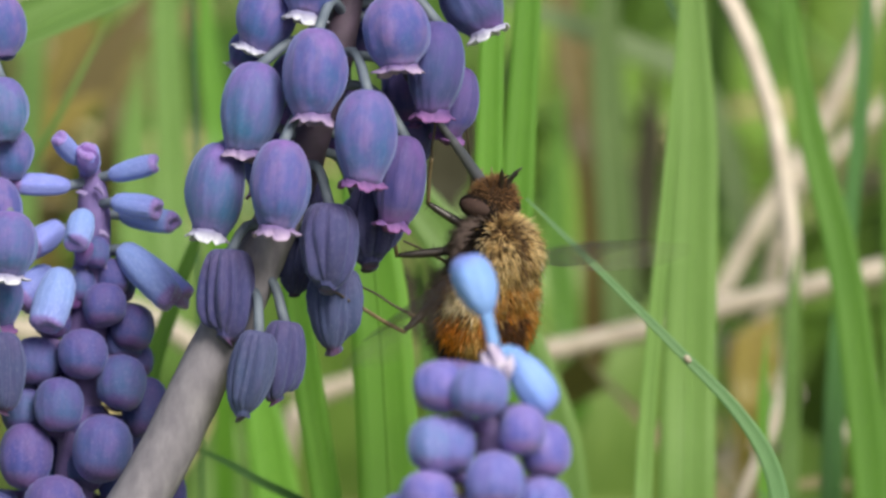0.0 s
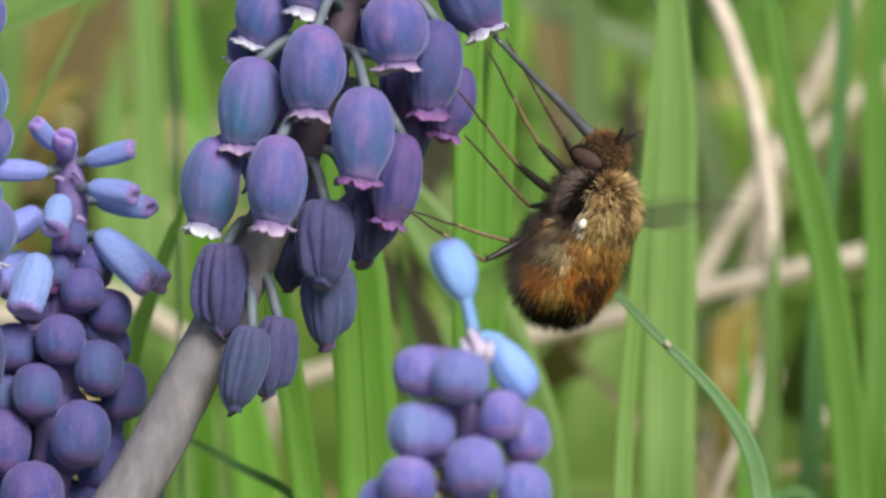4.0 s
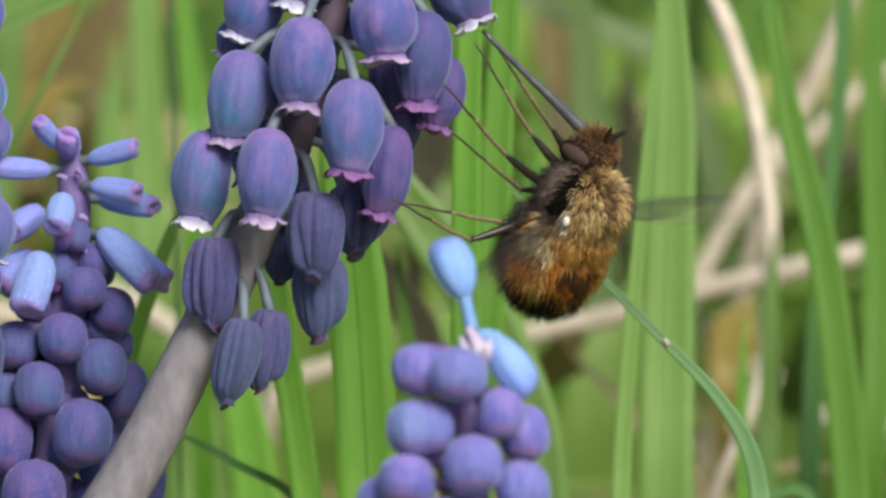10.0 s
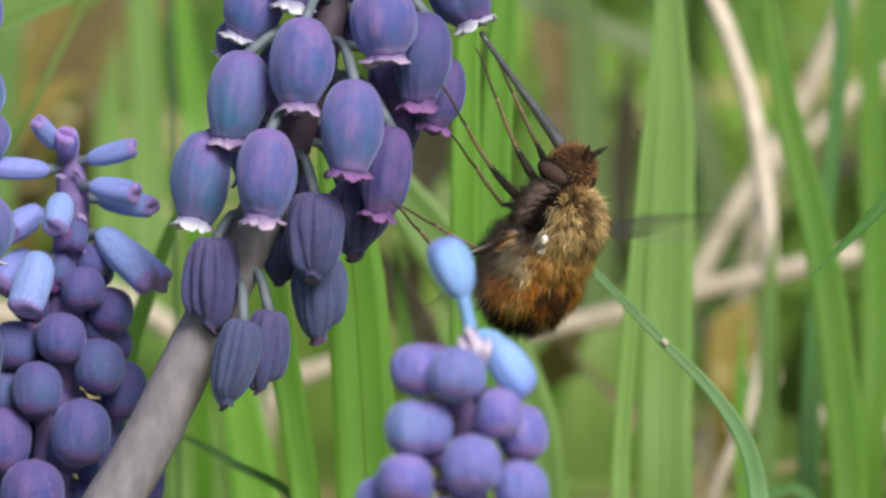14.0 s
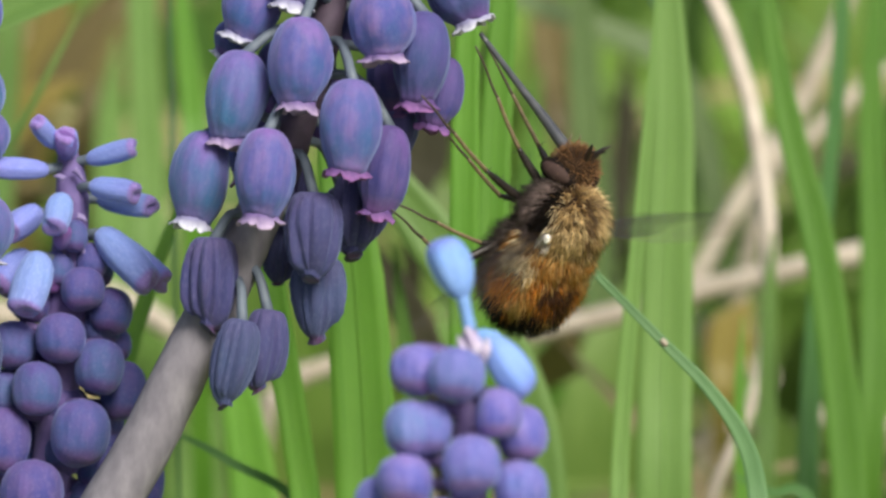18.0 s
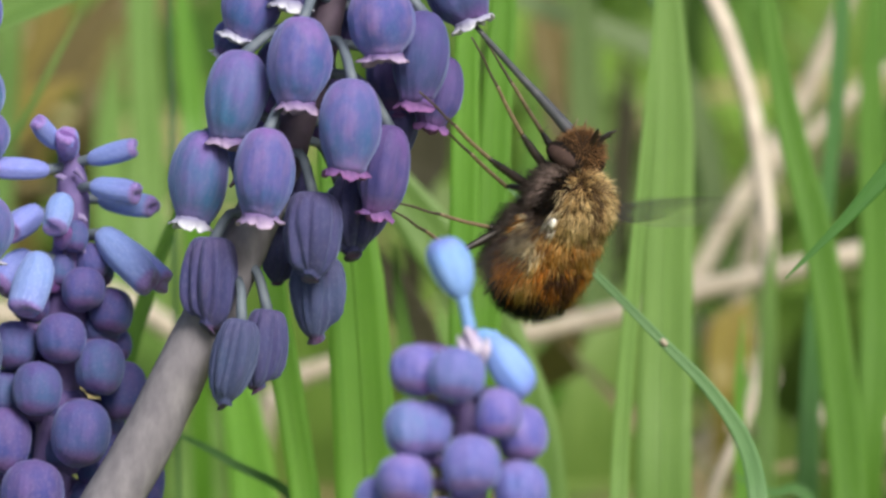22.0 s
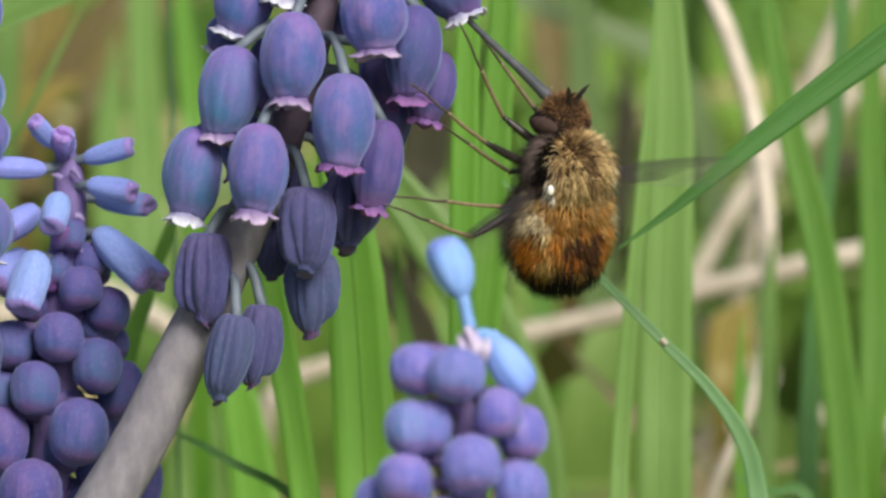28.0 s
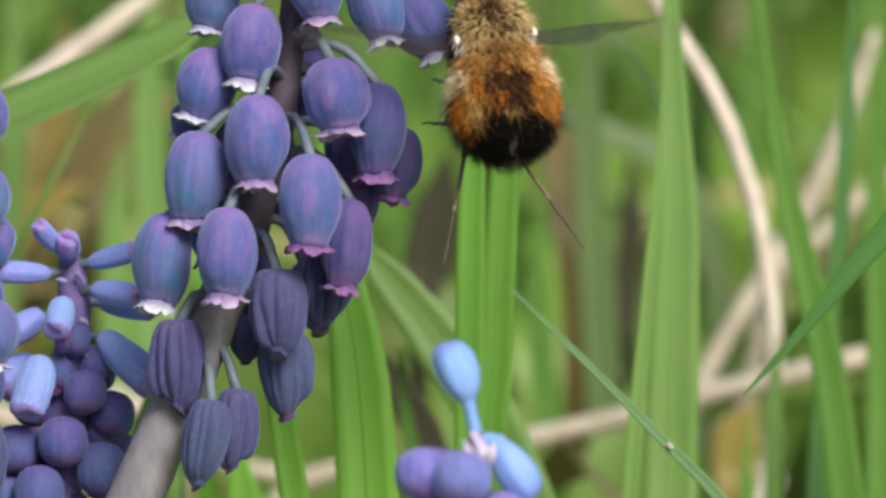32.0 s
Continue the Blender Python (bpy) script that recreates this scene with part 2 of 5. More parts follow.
def ribbon(name, pts, widths, material, n=28, fold=0.18, thick=0.00012, facing=None, twist=0.0):
    """A grass leaf through pts: folded along its middle, with a thickness; widths run from its foot to its tip."""
    line = curve_points(pts, n)
    ws = np.interp(np.linspace(0, 1, n + 1), np.linspace(0, 1, len(widths)), widths)
    cols = (-1.0, -0.55, 0.0, 0.55, 1.0)
    verts, faces, uvs = [], [], []
    m = len(cols)
    for i, (p, w) in enumerate(zip(line, ws)):
        t = (line[min(i + 1, n)] - line[max(i - 1, 0)]).normalized()
        nrm = Vector(facing) if facing is not None else BACK
        nrm = (nrm - t * nrm.dot(t)).normalized()
        side = t.cross(nrm).normalized()
        if twist:
            rot = Matrix.Rotation(twist * i / n, 3, t)
            nrm, side = rot @ nrm, rot @ side
        for back in (0, 1):
            for c in cols:
                verts.append(p + side * (c * w / 2) + nrm * (abs(c) * w * fold - back * thick * (1.25 - abs(c))))
                uvs.append((c * 0.5 + 0.5, i / n * 4))
    for i in range(n):
        a, b = i * 2 * m, (i + 1) * 2 * m
        for j in range(m - 1):
            faces.append((a + j, a + j + 1, b + j + 1, b + j))
            faces.append((a + m + j + 1, a + m + j, b + m + j, b + m + j + 1))
        faces.append((a + m, a, b, b + m))
        faces.append((a + m - 1, a + 2 * m - 1, b + 2 * m - 1, b + m - 1))
    return mesh_of(name, verts, faces, material, uvs=uvs)


# ---- ground
def ground():
    """One sheet, fine and uneven by the flowers, wide to the horizon."""
    xs = np.unique(np.concatenate([np.linspace(-0.7, 0.7, 90), [-300, -60, -12, -3, -1.2, 1.2, 3, 12, 60, 300]]))
    ys = np.unique(np.concatenate([np.linspace(-0.5, 1.3, 110), [-300, -60, -12, -3, -1, 2, 4, 12, 60, 300]]))
    verts = []
    for y in ys:
        for x in xs:
            near = max(0.0, 1 - max(abs(x) / 0.7, abs(y - 0.4) / 0.9))
            z = 0.006 * noise.noise(Vector((x * 14, y * 14, 0))) + 0.002 * noise.noise(Vector((x * 60, y * 60, 3)))
            verts.append((x, y, (z - 0.003) * min(1, near * 4)))
    w = len(xs)
    faces = [(j * w + i, j * w + i + 1, (j + 1) * w + i + 1, (j + 1) * w + i) for j in range(len(ys) - 1) for i in range(w - 1)]
    return tagged(new("ground", mesh_of("ground", verts, faces, SOIL)), "brown mossy soil with dead grass in a meadow", "ground", kind="structure")


ground()


# ---- florets: unit shapes that hang down their own z axis from the stalk's end
def lathe(name, profile, material, lobes=0.0, folds=0.0, wobble=0.0, seg=36, seed=0, sharp=1.0, groove=0.0, width=0.12):
    verts, faces = [], []
    for z, r in profile:
        for j in range(seg):
            w = 2 * math.pi * j / seg
            ridge = abs(math.cos(3 * w)) ** sharp
            env = max(0.0, math.sin(min(1.0, -z) * math.pi)) ** 0.5 if -1 < z < 0 else 0.0
            k = 1 + (lobes * (ridge - 0.6) + folds * math.cos(6 * w + 0.8 * math.sin(3 * z + seed) + seed)) * env
            turn = w + 0.12 * math.sin(4 * z + seed)
            off = (turn + math.pi / 6) % (math.pi / 3) - math.pi / 6
            k -= groove * (0.6 + 0.5 * math.sin(5 * w + seed * 2)) * math.exp(-(off / width) ** 2) * env
            v = Vector((math.cos(w) * r * k * 0.5, math.sin(w) * r * k * 0.5, z))
            q = wobble * noise.noise(v * 2.2 + Vector((seed * 3.1, 0, 0)))
            verts.append(v * (1 + q) if z < 0 else v)
    for i in range(len(profile) - 1):
        for j in range(seg):
            k = (j + 1) % seg
            faces.append((i * seg + j, (i + 1) * seg + j, (i + 1) * seg + k, i * seg + k))
    faces.append(tuple(range(seg)))
    faces.append(tuple(range(len(profile) * seg - 1, (len(profile) - 1) * seg - 1, -1)))
    return mesh_of(name, verts, faces, material)


BELL = ((0, 0.14), (-0.012, 0.33), (-0.04, 0.50), (-0.09, 0.66), (-0.17, 0.81), (-0.28, 0.93), (-0.40, 0.99), (-0.52, 0.99), (-0.63, 0.94), (-0.73, 0.84),
        (-0.81, 0.72), (-0.87, 0.615), (-0.92, 0.575), (-0.90, 0.48), (-0.80, 0.40), (-0.6, 0.2))
SHRUNK = ((0, 0.22), (-0.006, 0.50), (-0.03, 0.68), (-0.08, 0.81), (-0.18, 0.92), (-0.32, 0.99), (-0.48, 1.0), (-0.62, 0.94), (-0.75, 0.81), (-0.85, 0.61),
          (-0.91, 0.42), (-0.95, 0.27), (-1.0, 0.34), (-0.97, 0.2))
EGG = ((0, 0.24), (-0.03, 0.38), (-0.1, 0.56), (-0.22, 0.78), (-0.38, 0.94), (-0.54, 1.0), (-0.7, 0.98), (-0.83, 0.86), (-0.92, 0.66), (-0.97, 0.42), (-0.985, 0.15))
ROUND = ((0, 0.12), (-0.015, 0.34), (-0.06, 0.58), (-0.15, 0.80), (-0.29, 0.95), (-0.45, 1.0), (-0.61, 0.98), (-0.76, 0.88), (-0.87, 0.71),
         (-0.945, 0.50), (-0.98, 0.30), (-0.96, 0.12))
LONG = ((0, 0.20), (-0.02, 0.42), (-0.08, 0.66), (-0.2, 0.84), (-0.4, 0.96), (-0.6, 1.0), (-0.75, 0.97), (-0.82, 0.91), (-0.87, 0.92), (-0.92, 0.86), (-0.96, 0.72), (-0.985, 0.48), (-0.97, 0.30), (-0.93, 0.1))


def rim_mesh(name, material, seed):
    """Six small teeth, curled outwards round the mouth."""
    verts, faces, seg = [], [], 72
    rings = ((0.565, -0.885), (0.575, -0.92), (0.61, -0.95), (0.67, -0.975), (0.72, -0.985), (0.73, -1.0), (0.66, -0.99), (0.56, -0.955), (0.50, -0.91))
    turn = seed * 1.9
    for i, (r, z) in enumerate(rings):
        for j in range(seg):
            w = 2 * math.pi * j / seg
            tooth = abs(math.cos(3 * w + turn)) ** 0.55
            out = (0, 0.15, 0.5, 0.9, 1, 1, 0.9, 0.3, 0)[i]
            curl = 0.5 + noise.noise(Vector((math.cos(w) * 1.3, math.sin(w) * 1.3, seed + 4)))
            rr = r + out * (0.22 * tooth * (0.6 + 0.6 * curl) - 0.14) + 0.06 * (0.2 + out) * noise.noise(Vector((math.cos(w) * 3, math.sin(w) * 3, seed)))
            zz = z - out * (0.045 * tooth - 0.035) + out * 0.07 * (curl - 0.5) + 0.03 * out * noise.noise(Vector((math.cos(w) * 4, math.sin(w) * 4, seed + 9)))
            verts.append((math.cos(w) * rr * 0.5, math.sin(w) * rr * 0.5, zz))
    k = len(rings)
    for i in range(k):
        for j in range(seg):
            a, b = i % k, (i + 1) % k
            faces.append((a * seg + j, b * seg + j, b * seg + (j + 1) % seg, a * seg + (j + 1) % seg))
    return mesh_of(name, verts, faces, material)


SHAPES = {
    "bell": [lathe("floret", BELL, VIOLET, 0.05, 0.012, 0.08, seed=s, sharp=0.6, seg=60, groove=0.06, width=0.08) for s in range(5)],
    "deep": [lathe("floret", BELL, VIOLET_DEEP, 0.07, 0.015, 0.10, seed=s + 5, sharp=0.6, seg=60, groove=0.09, width=0.10) for s in range(3)],
    "shrunk": [lathe("floret", SHRUNK, WITHER, 0.36, 0.03, 0.15, seed=s, sharp=0.55, seg=72, groove=0.36, width=0.15) for s in range(4)],
    "round": [lathe("floret_bud", ROUND, PURPLE, 0.05, 0.0, 0.05, seed=s, seg=48, groove=0.06, width=0.14) for s in range(2)],
    "young": [lathe("floret_bud", ROUND, YOUNG, 0.06, 0.0, 0.06, seed=s, seg=48, groove=0.10, width=0.16) for s in range(2)],
    "long": [lathe("floret_bud", LONG, PALE, 0.06, 0.0, 0.10, seed=s) for s in range(4)],
    "knob": [lathe("floret_bud", EGG, KNOB, 0.10, 0.0, 0.1, seed=s, seg=24) for s in range(2)],
    "sky": [lathe("floret_bud", EGG, SKYBUD, 0.09, 0.0, 0.05, seed=s) for s in range(2)],
}
RIMS = {c: [rim_mesh("rim", m, s) for s in range(4)] for c, m in (("white", WHITE_RIM), ("pink", PINK_RIM), ("mauve", MAUVE_RIM))}
RIM_LABEL = {"white": "white curled rim of the mouth", "pink": "pale pink curled rim of the mouth", "mauve": "mauve curled rim of the mouth"}


# how far the mouths of the closed buds stand out from the axis, in millimetres
LEAN = {"long": 1.7, "knob": 0.9, "round": 0.7, "young": 0.7}


def hyacinth(label, axis, radii, florets, stem_mat, stalk_mat, stalk_r, depth, group="grape hyacinths", upper=None):
    """A flower spike: a stalk from the ground through the axis, and florets (kind, u1, v1, u2, v2, width, depth, rim)."""
    pts = [spot(u, v, depth + d) for u, v, d in axis]
    base = pts[0].copy()
    plant = tagged(new("grape_hyacinth"), label, "flower", group)
    plant.location = base
    k = upper or len(pts) - 1
    part("stem", tube("stem", [p - base for p in pts[:k + 1]], [cells(r, depth) for r in radii[:k + 1]], stem_mat, 48, 18, 0.06), plant)
    if upper:
        part("rachis", tube("rachis", [p - base for p in pts[k:]], [cells(r * 0.97, depth) for r in radii[k:]], RACHIS, 32, 14, 0.12), plant, None, "dark purple upper axis that bears the florets")
    line = curve_points(pts, 120)
    for i, (kind, u1, v1, u2, v2, w, d, rim) in enumerate(florets):
        d += depth
        top, end = spot(u1, v1, d), spot(u2, v2, d - LEAN.get(kind, 0.0))
        z = (top - end)
        size = z.length
        q = z.normalized().to_track_quat("Z", "Y").to_matrix().to_4x4() @ Matrix.Rotation(i * 2.4, 4, "Z")
        width = cells(w * (0.95 if kind in ("bell", "deep", "shrunk") else 1), d)
        me = SHAPES[kind][i % len(SHAPES[kind])]
        fl = part("floret" if kind in ("bell", "deep", "shrunk") else "floret_bud", me, plant,
                  Matrix.Translation(top - base) @ q @ Matrix.Diagonal((width, width, size, 1)))
        if rim:
            part("rim", RIMS[rim][i % 4], fl, None, RIM_LABEL[rim])
        if (u1, v1) == (780, -85):
            plant["springy"] = fl.name
        # the small stalk leaves the axis a little above and bends over
        hang = kind in ("bell", "deep", "shrunk")
        goal = top + z.normalized() * (0.0013 if hang else -0.0006)
        root = min(line, key=lambda p: (p - goal).length)
        knee = root.lerp(top, 0.55) + z.normalized() * (0.0011 if hang else 0.0)
        part("pedicel", tube("pedicel", [root - base, knee - base, top - z.normalized() * 0.0002 - base],
                             [stalk_r * 1.1, stalk_r, stalk_r * 1.15], STEM_PURPLE if kind in ("young", "round", "knob") else stalk_mat, 7, 8), plant)
    return plant


MAIN_BELLS = (
    ("bell", 675, -28, 685, 112, 126, -3.5, "pink"), ("bell", 541, 30, 530, 199, 119, -4.0, "pink"),
    ("bell", 437, 90, 405, 262, 121, -2.0, "pink"), ("bell", 630, 140, 617, 313, 120, -4.6, "mauve"),
    ("bell", 478, 227, 464, 399, 115, -4.6, "pink"), ("bell", 370, 232, 343, 404, 110, -1.2, "white"),
    ("deep", 757, 20, 741, 195, 111, -1.2, "mauve"), ("deep", 795, 100, 767, 232, 92, 1.8, "mauve"),
    ("deep", 697, 222, 668, 388, 98, -1.0, "mauve"), ("shrunk", 650, 300, 630, 455, 100, 1.5, ""),
    ("bell", 470, -55, 425, 75, 112, -0.5, "white"), ("deep", 440, 40, 397, 105, 80, 2.8, "white"),
    ("bell", 545, -130, 517, 18, 112, -2.0, "white"), ("deep", 780, -85, 843, 48, 112, 0.6, "white"))
UPPER_BELLS = (
    ("bell", 640, -240, 660, -85, 112, -3.0, "pink"), ("bell", 745, -190, 770, -45, 100, -1.0, "white"),
    ("bell", 810, -200, 850, -75, 80, 2.0, "white"), ("bell", 480, -210, 455, -80, 100, 0.5, "white"),
    ("bell", 575, -330, 560, -195, 100, -2.5, "white"), ("bell", 700, -350, 715, -220, 95, -2.0, "pink"),
    ("bell", 500, -350, 480, -235, 85, 0.5, "white"), ("bell", 770, -320, 800, -205, 85, 1.0, "white"),
    ("bell", 640, -460, 645, -345, 88, -2.4, "pink"), ("round", 570, -450, 550, -375, 75, 0.0, ""),
    ("round", 720, -440, 745, -365, 72, 0.0, ""), ("round", 610, -530, 600, -465, 62, -1.0, ""),
    ("round", 680, -540, 695, -475, 60, -0.5, ""), ("round", 645, -585, 648, -530, 50, -0.6, ""),
    ("deep", 600, -80, 590, 60, 100, 3.5, "mauve"), ("deep", 700, 60, 700, 210, 100, 3.0, "mauve"),
    ("deep", 590, 120, 575, 260, 90, 3.5, "mauve"),
    ("deep", 505, 70, 492, 215, 100, 3.2, "mauve"), ("deep", 640, -60, 640, 90, 100, 3.0, "mauve"),
    ("deep", 705, 160, 690, 300, 96, 3.4, "mauve"), ("deep", 450, 190, 440, 330, 90, 2.6, "mauve"),
    ("deep", 610, 330, 598, 440, 74, 3.0, "mauve"), ("shrunk", 520, 270, 508, 400, 80, 2.8, ""))
MAIN_SHRUNK = (
    ("shrunk", 382, 420, 370, 584, 97, -2.0, ""), ("shrunk", 560, 340, 553, 500, 101, -3.0, ""),
    ("shrunk", 568, 455, 565, 600, 99, 0.0, ""), ("shrunk", 434, 566, 402, 724, 80, -3.2, ""),
    ("shrunk", 480, 548, 463, 692, 78, -1.4, ""), ("shrunk", 515, 400, 495, 505, 70, 2.2, ""))
SPIKE = hyacinth("leaning grape hyacinth spike with open violet bells and shrivelled lower florets",
                 ((-440, 1833, 0), (-90, 1330, 0), (205, 882, 0), (330, 650, 0), (425, 460, 0), (478, 345, 0), (520, 250, 0), (575, 80, 0), (615, -150, 0), (640, -400, 0), (648, -560, 0)),
                 (56, 52, 50, 48, 44, 40, 34, 30, 24, 16, 8), MAIN_BELLS + UPPER_BELLS + MAIN_SHRUNK, STEM_GREY, STEM_BLUE, 0.00026, 0.0, upper=5)

LEFT_BUDS = (
    ("long", 112, 268, 68, 212, 36, -1.0, ""), ("long", 124, 282, 121, 236, 44, -0.5, ""),
    ("long", 142, 288, 246, 260, 38, -0.5, ""), ("long", 112, 302, -15, 296, 40, -1.0, ""),
    ("long", 148, 326, 250, 345, 46, -1.5, ""), ("long", 158, 348, 276, 368, 44, 0.5, ""),
    ("long", 118, 335, 100, 408, 52, -2.5, ""), ("long", 160, 390, 272, 505, 62, -1.0, ""),
    ("long", 170, 398, 302, 505, 52, 0.6, ""), ("long", 85, 365, 18, 412, 52, 0.5, ""),
    ("long", 84, 428, 44, 556, 72, -2.6, ""), ("long", 70, 440, 0, 510, 66, 1.0, ""), ("round", 64, 500, 55, 572, 72, 0.0, ""),
    ("round", 136, 392, 134, 446, 50, -1.4, ""), ("round", 163, 432, 170, 496, 58, -0.4, ""), ("round", 108, 446, 103, 508, 60, -0.8, ""),
    ("round", 138, 436, 136, 490, 56, 1.0, ""))
LEFT_ROUND = (
    ("round", 152, 475, 150, 550, 78, -1.5, ""), ("round", 205, 512, 196, 592, 78, 0.0, ""),
    ("round", 175, 455, 185, 505, 52, 1.5, ""), ("round", 113, 556, 110, 644, 90, -2.4, ""),
    ("round", 185, 602, 176, 698, 88, -2.0, ""), ("round", 30, 570, 25, 655, 84, -1.5, ""),
    ("round", 72, 642, 66, 738, 90, -2.6, ""), ("round", 152, 708, 142, 828, 106, -2.8, ""),
    ("round", 222, 640, 222, 745, 84, 0.8, ""), ("round", 205, 580, 210, 640, 60, 1.6, ""),
    ("round", 10, 655, 5, 740, 80, -1.0, ""), ("round", 15, 722, 5, 840, 96, -2.0, ""),
    ("round", 65, 815, 58, 935, 112, -3.0, ""), ("round", 258, 800, 250, 915, 84, 1.0, ""),
    ("round", 160, 850, 165, 960, 100, 1.0, ""), ("round", -35, 840, -45, 955, 100, -1.0, ""),
    ("round", 120, 940, 115, 1060, 108, -2.5, ""), ("round", 20, 950, 10, 1070, 108, -2.0, ""),
    ("round", 200, 960, 210, 1070, 100, 0.0, ""),
    ("round", 100, 500, 95, 570, 74, 2.0, ""), ("round", 150, 600, 150, 680, 80, 2.2, ""), ("round", 60, 590, 55, 680, 84, 2.2, ""),
    ("round", 120, 680, 115, 780, 90, 2.4, ""), ("round", 180, 740, 180, 840, 90, 2.4, ""), ("round", 70, 740, 60, 850, 92, 2.4, ""),
    ("round", 110, 840, 108, 940, 96, 2.4, ""), ("round", 205, 790, 205, 890, 88, 2.6, ""))
LEFT_FILL = tuple(("round", 112 + 78 * math.sin(k * 2.1), 520 + 27 * k, 110 + 84 * math.sin(k * 2.1), 590 + 28 * k, 70 + 2 * (k % 4) * 3, 1.2 + 1.3 * math.cos(k * 1.7), "") for k in range(15))
LEFT_KNOBS = (("knob", 122, 282, 119, 232, 42, -1.2, ""), ("knob", 112, 440, 116, 398, 34, -2.0, ""),
              ("knob", 100, 470, 96, 512, 40, -0.8, ""))
LEFT_BUDS = tuple((k, a + 0.17 * (c - a), b + 0.17 * (d - b), c, d, w, e, f) if k == "long" else (k, a, b, c, d, w, e, f) for k, a, b, c, d, w, e, f in LEFT_BUDS)
LEFT = hyacinth("grape hyacinth spike with pale blue top buds over round purple buds",
                ((-20, 1833, 0), (40, 1330, 0), (90, 882, 0), (112, 650, 0), (128, 450, 0), (132, 330, 0), (124, 270, 0)),
                (40, 38, 36, 36, 34, 28, 18), LEFT_BUDS + LEFT_ROUND + LEFT_FILL + LEFT_KNOBS, STEM_LILAC, STEM_BLUE, 0.00026, 9.0)

FRONT_BUDS = (
    ("sky", 824, 528, 783, 420, 74, 0.0, ""), ("sky", 872, 598, 938, 702, 72, -1.0, ""),
    ("sky", 858, 590, 890, 606, 26, 1.0, ""),
    ("young", 742, 612, 738, 700, 92, -1.5, ""), ("young", 815, 618, 808, 712, 104, -2.6, ""),
    ("young", 728, 712, 726, 808, 88, -2.0, ""), ("young", 762, 712, 764, 808, 80, -1.8, ""),
    ("young", 890, 690, 886, 778, 84, -2.6, ""), ("young", 925, 718, 932, 820, 90, 0.0, ""),
    ("young", 838, 772, 838, 878, 106, -3.4, ""), ("young", 722, 806, 718, 900, 102, -2.4, ""),
    ("young", 926, 818, 926, 918, 96, -2.4, ""), ("young", 678, 845, 668, 935, 84, -0.5, ""),
    ("young", 790, 885, 785, 985, 108, -3.0, ""), ("young", 880, 900, 880, 1000, 108, -3.0, ""),
    ("young", 700, 920, 690, 1020, 104, -1.5, ""), ("young", 965, 900, 970, 1000, 100, -1.0, ""),
    ("young", 830, 990, 830, 1090, 110, -3.0, ""), ("young", 740, 1010, 735, 1110, 104, -2.0, ""), ("young", 920, 1000, 925, 1100, 104, -2.0, ""))
FRONT = hyacinth("young grape hyacinth spike with blue buds and two sky-blue top buds",
                 ((905, 1760, 0), (860, 1330, 0), (835, 1000, 0), (832, 800, 0), (836, 660, 0), (836, 585, 0)),
                 (40, 38, 36, 32, 24, 12), FRONT_BUDS, STEM_PURPLE, STEM_PALE, 0.0003, -28.0)
for a, b, c, e in ((826, 640, 815, 596), (858, 640, 866, 600)):
    part("bract", tube("bract", [spot(a, b, -30) - FRONT.location, spot((a + c) / 2 + 3, (b + e) / 2, -30.4) - FRONT.location, spot(c, e, -30) - FRONT.location],
                       [cells(7), cells(8), cells(3)], BRACT, 6, 7, 0.4), FRONT, None, "withered whitish bract")
part("bract", tube("bract", [spot(a, b, -29) - FRONT.location for a, b in ((846, 655), (848, 620), (828, 580))],
                   [cells(13), cells(15), cells(5)], BRACT, 8, 8, 0.3), FRONT, None, "withered whitish bract")

for a, b, c, e in ((136, 300, 152, 320), (118, 318, 100, 312), (142, 384, 158, 392), (116, 372, 100, 366), (120, 452, 108, 460), (146, 440, 156, 452)):
    part("bract", tube("bract", [spot(u, v, 7.6) - LEFT.location for u, v in ((a, b), ((a + c) / 2, (b + e) / 2 - 3), (c, e))],
                       [cells(7), cells(5), cells(2)], BRACT_LILAC, 5, 6, 0.3), LEFT, None, "tiny pale lilac bract")

hyacinth("grape hyacinth spike with violet bells, next to the purple-budded one",
         ((-230, 1833, 0), (-150, 1200, 0), (-95, 800, 0), (-90, 400, 0), (-90, 0, 0), (-95, -250, 0)), (44, 42, 38, 34, 26, 10),
         (("bell", -42, -40, -38, 85, 100, -1.0, ""), ("bell", -38, 108, -35, 235, 104, -2.0, ""),
          ("bell", -22, 195, -25, 300, 96, 0.0, ""), ("bell", -48, 285, -44, 405, 100, -2.0, ""),
          ("bell", -22, 345, -28, 470, 112, -3.0, "white"), ("shrunk", -45, 560, -38, 700, 100, -2.0, ""),
          ("bell", -40, 440, -38, 560, 90, 0.5, "mauve"), ("bell", -140, 0, -150, 140, 105, -2.0, "pink"),
          ("bell", -160, 180, -170, 320, 110, -2.0, "pink"), ("bell", -130, 330, -140, 470, 110, -3.5, "pink"),
          ("bell", -80, -160, -85, -40, 95, -2.5, "pink"), ("shrunk", -150, 520, -160, 660, 100, -1.0, "")),
         STEM_GREY, STEM_BLUE, 0.00032, 6.0)


# ---- grass leaves and straws that stand singly
def grounded(pts, pull=0.35):
    """Carries a line of places down to the ground from its last place."""
    p, q = pts[-1], pts[-2]
    drop = p.z
    way = (p - q)
    slope = way.x / max(abs(way.z), 1e-4)
    foot = Vector((p.x + max(-0.6, min(0.6, slope)) * drop * pull, p.y + 0.004, -0.004))
    return ([foot] + pts[::-1]) if p.z > 0 else pts[::-1]


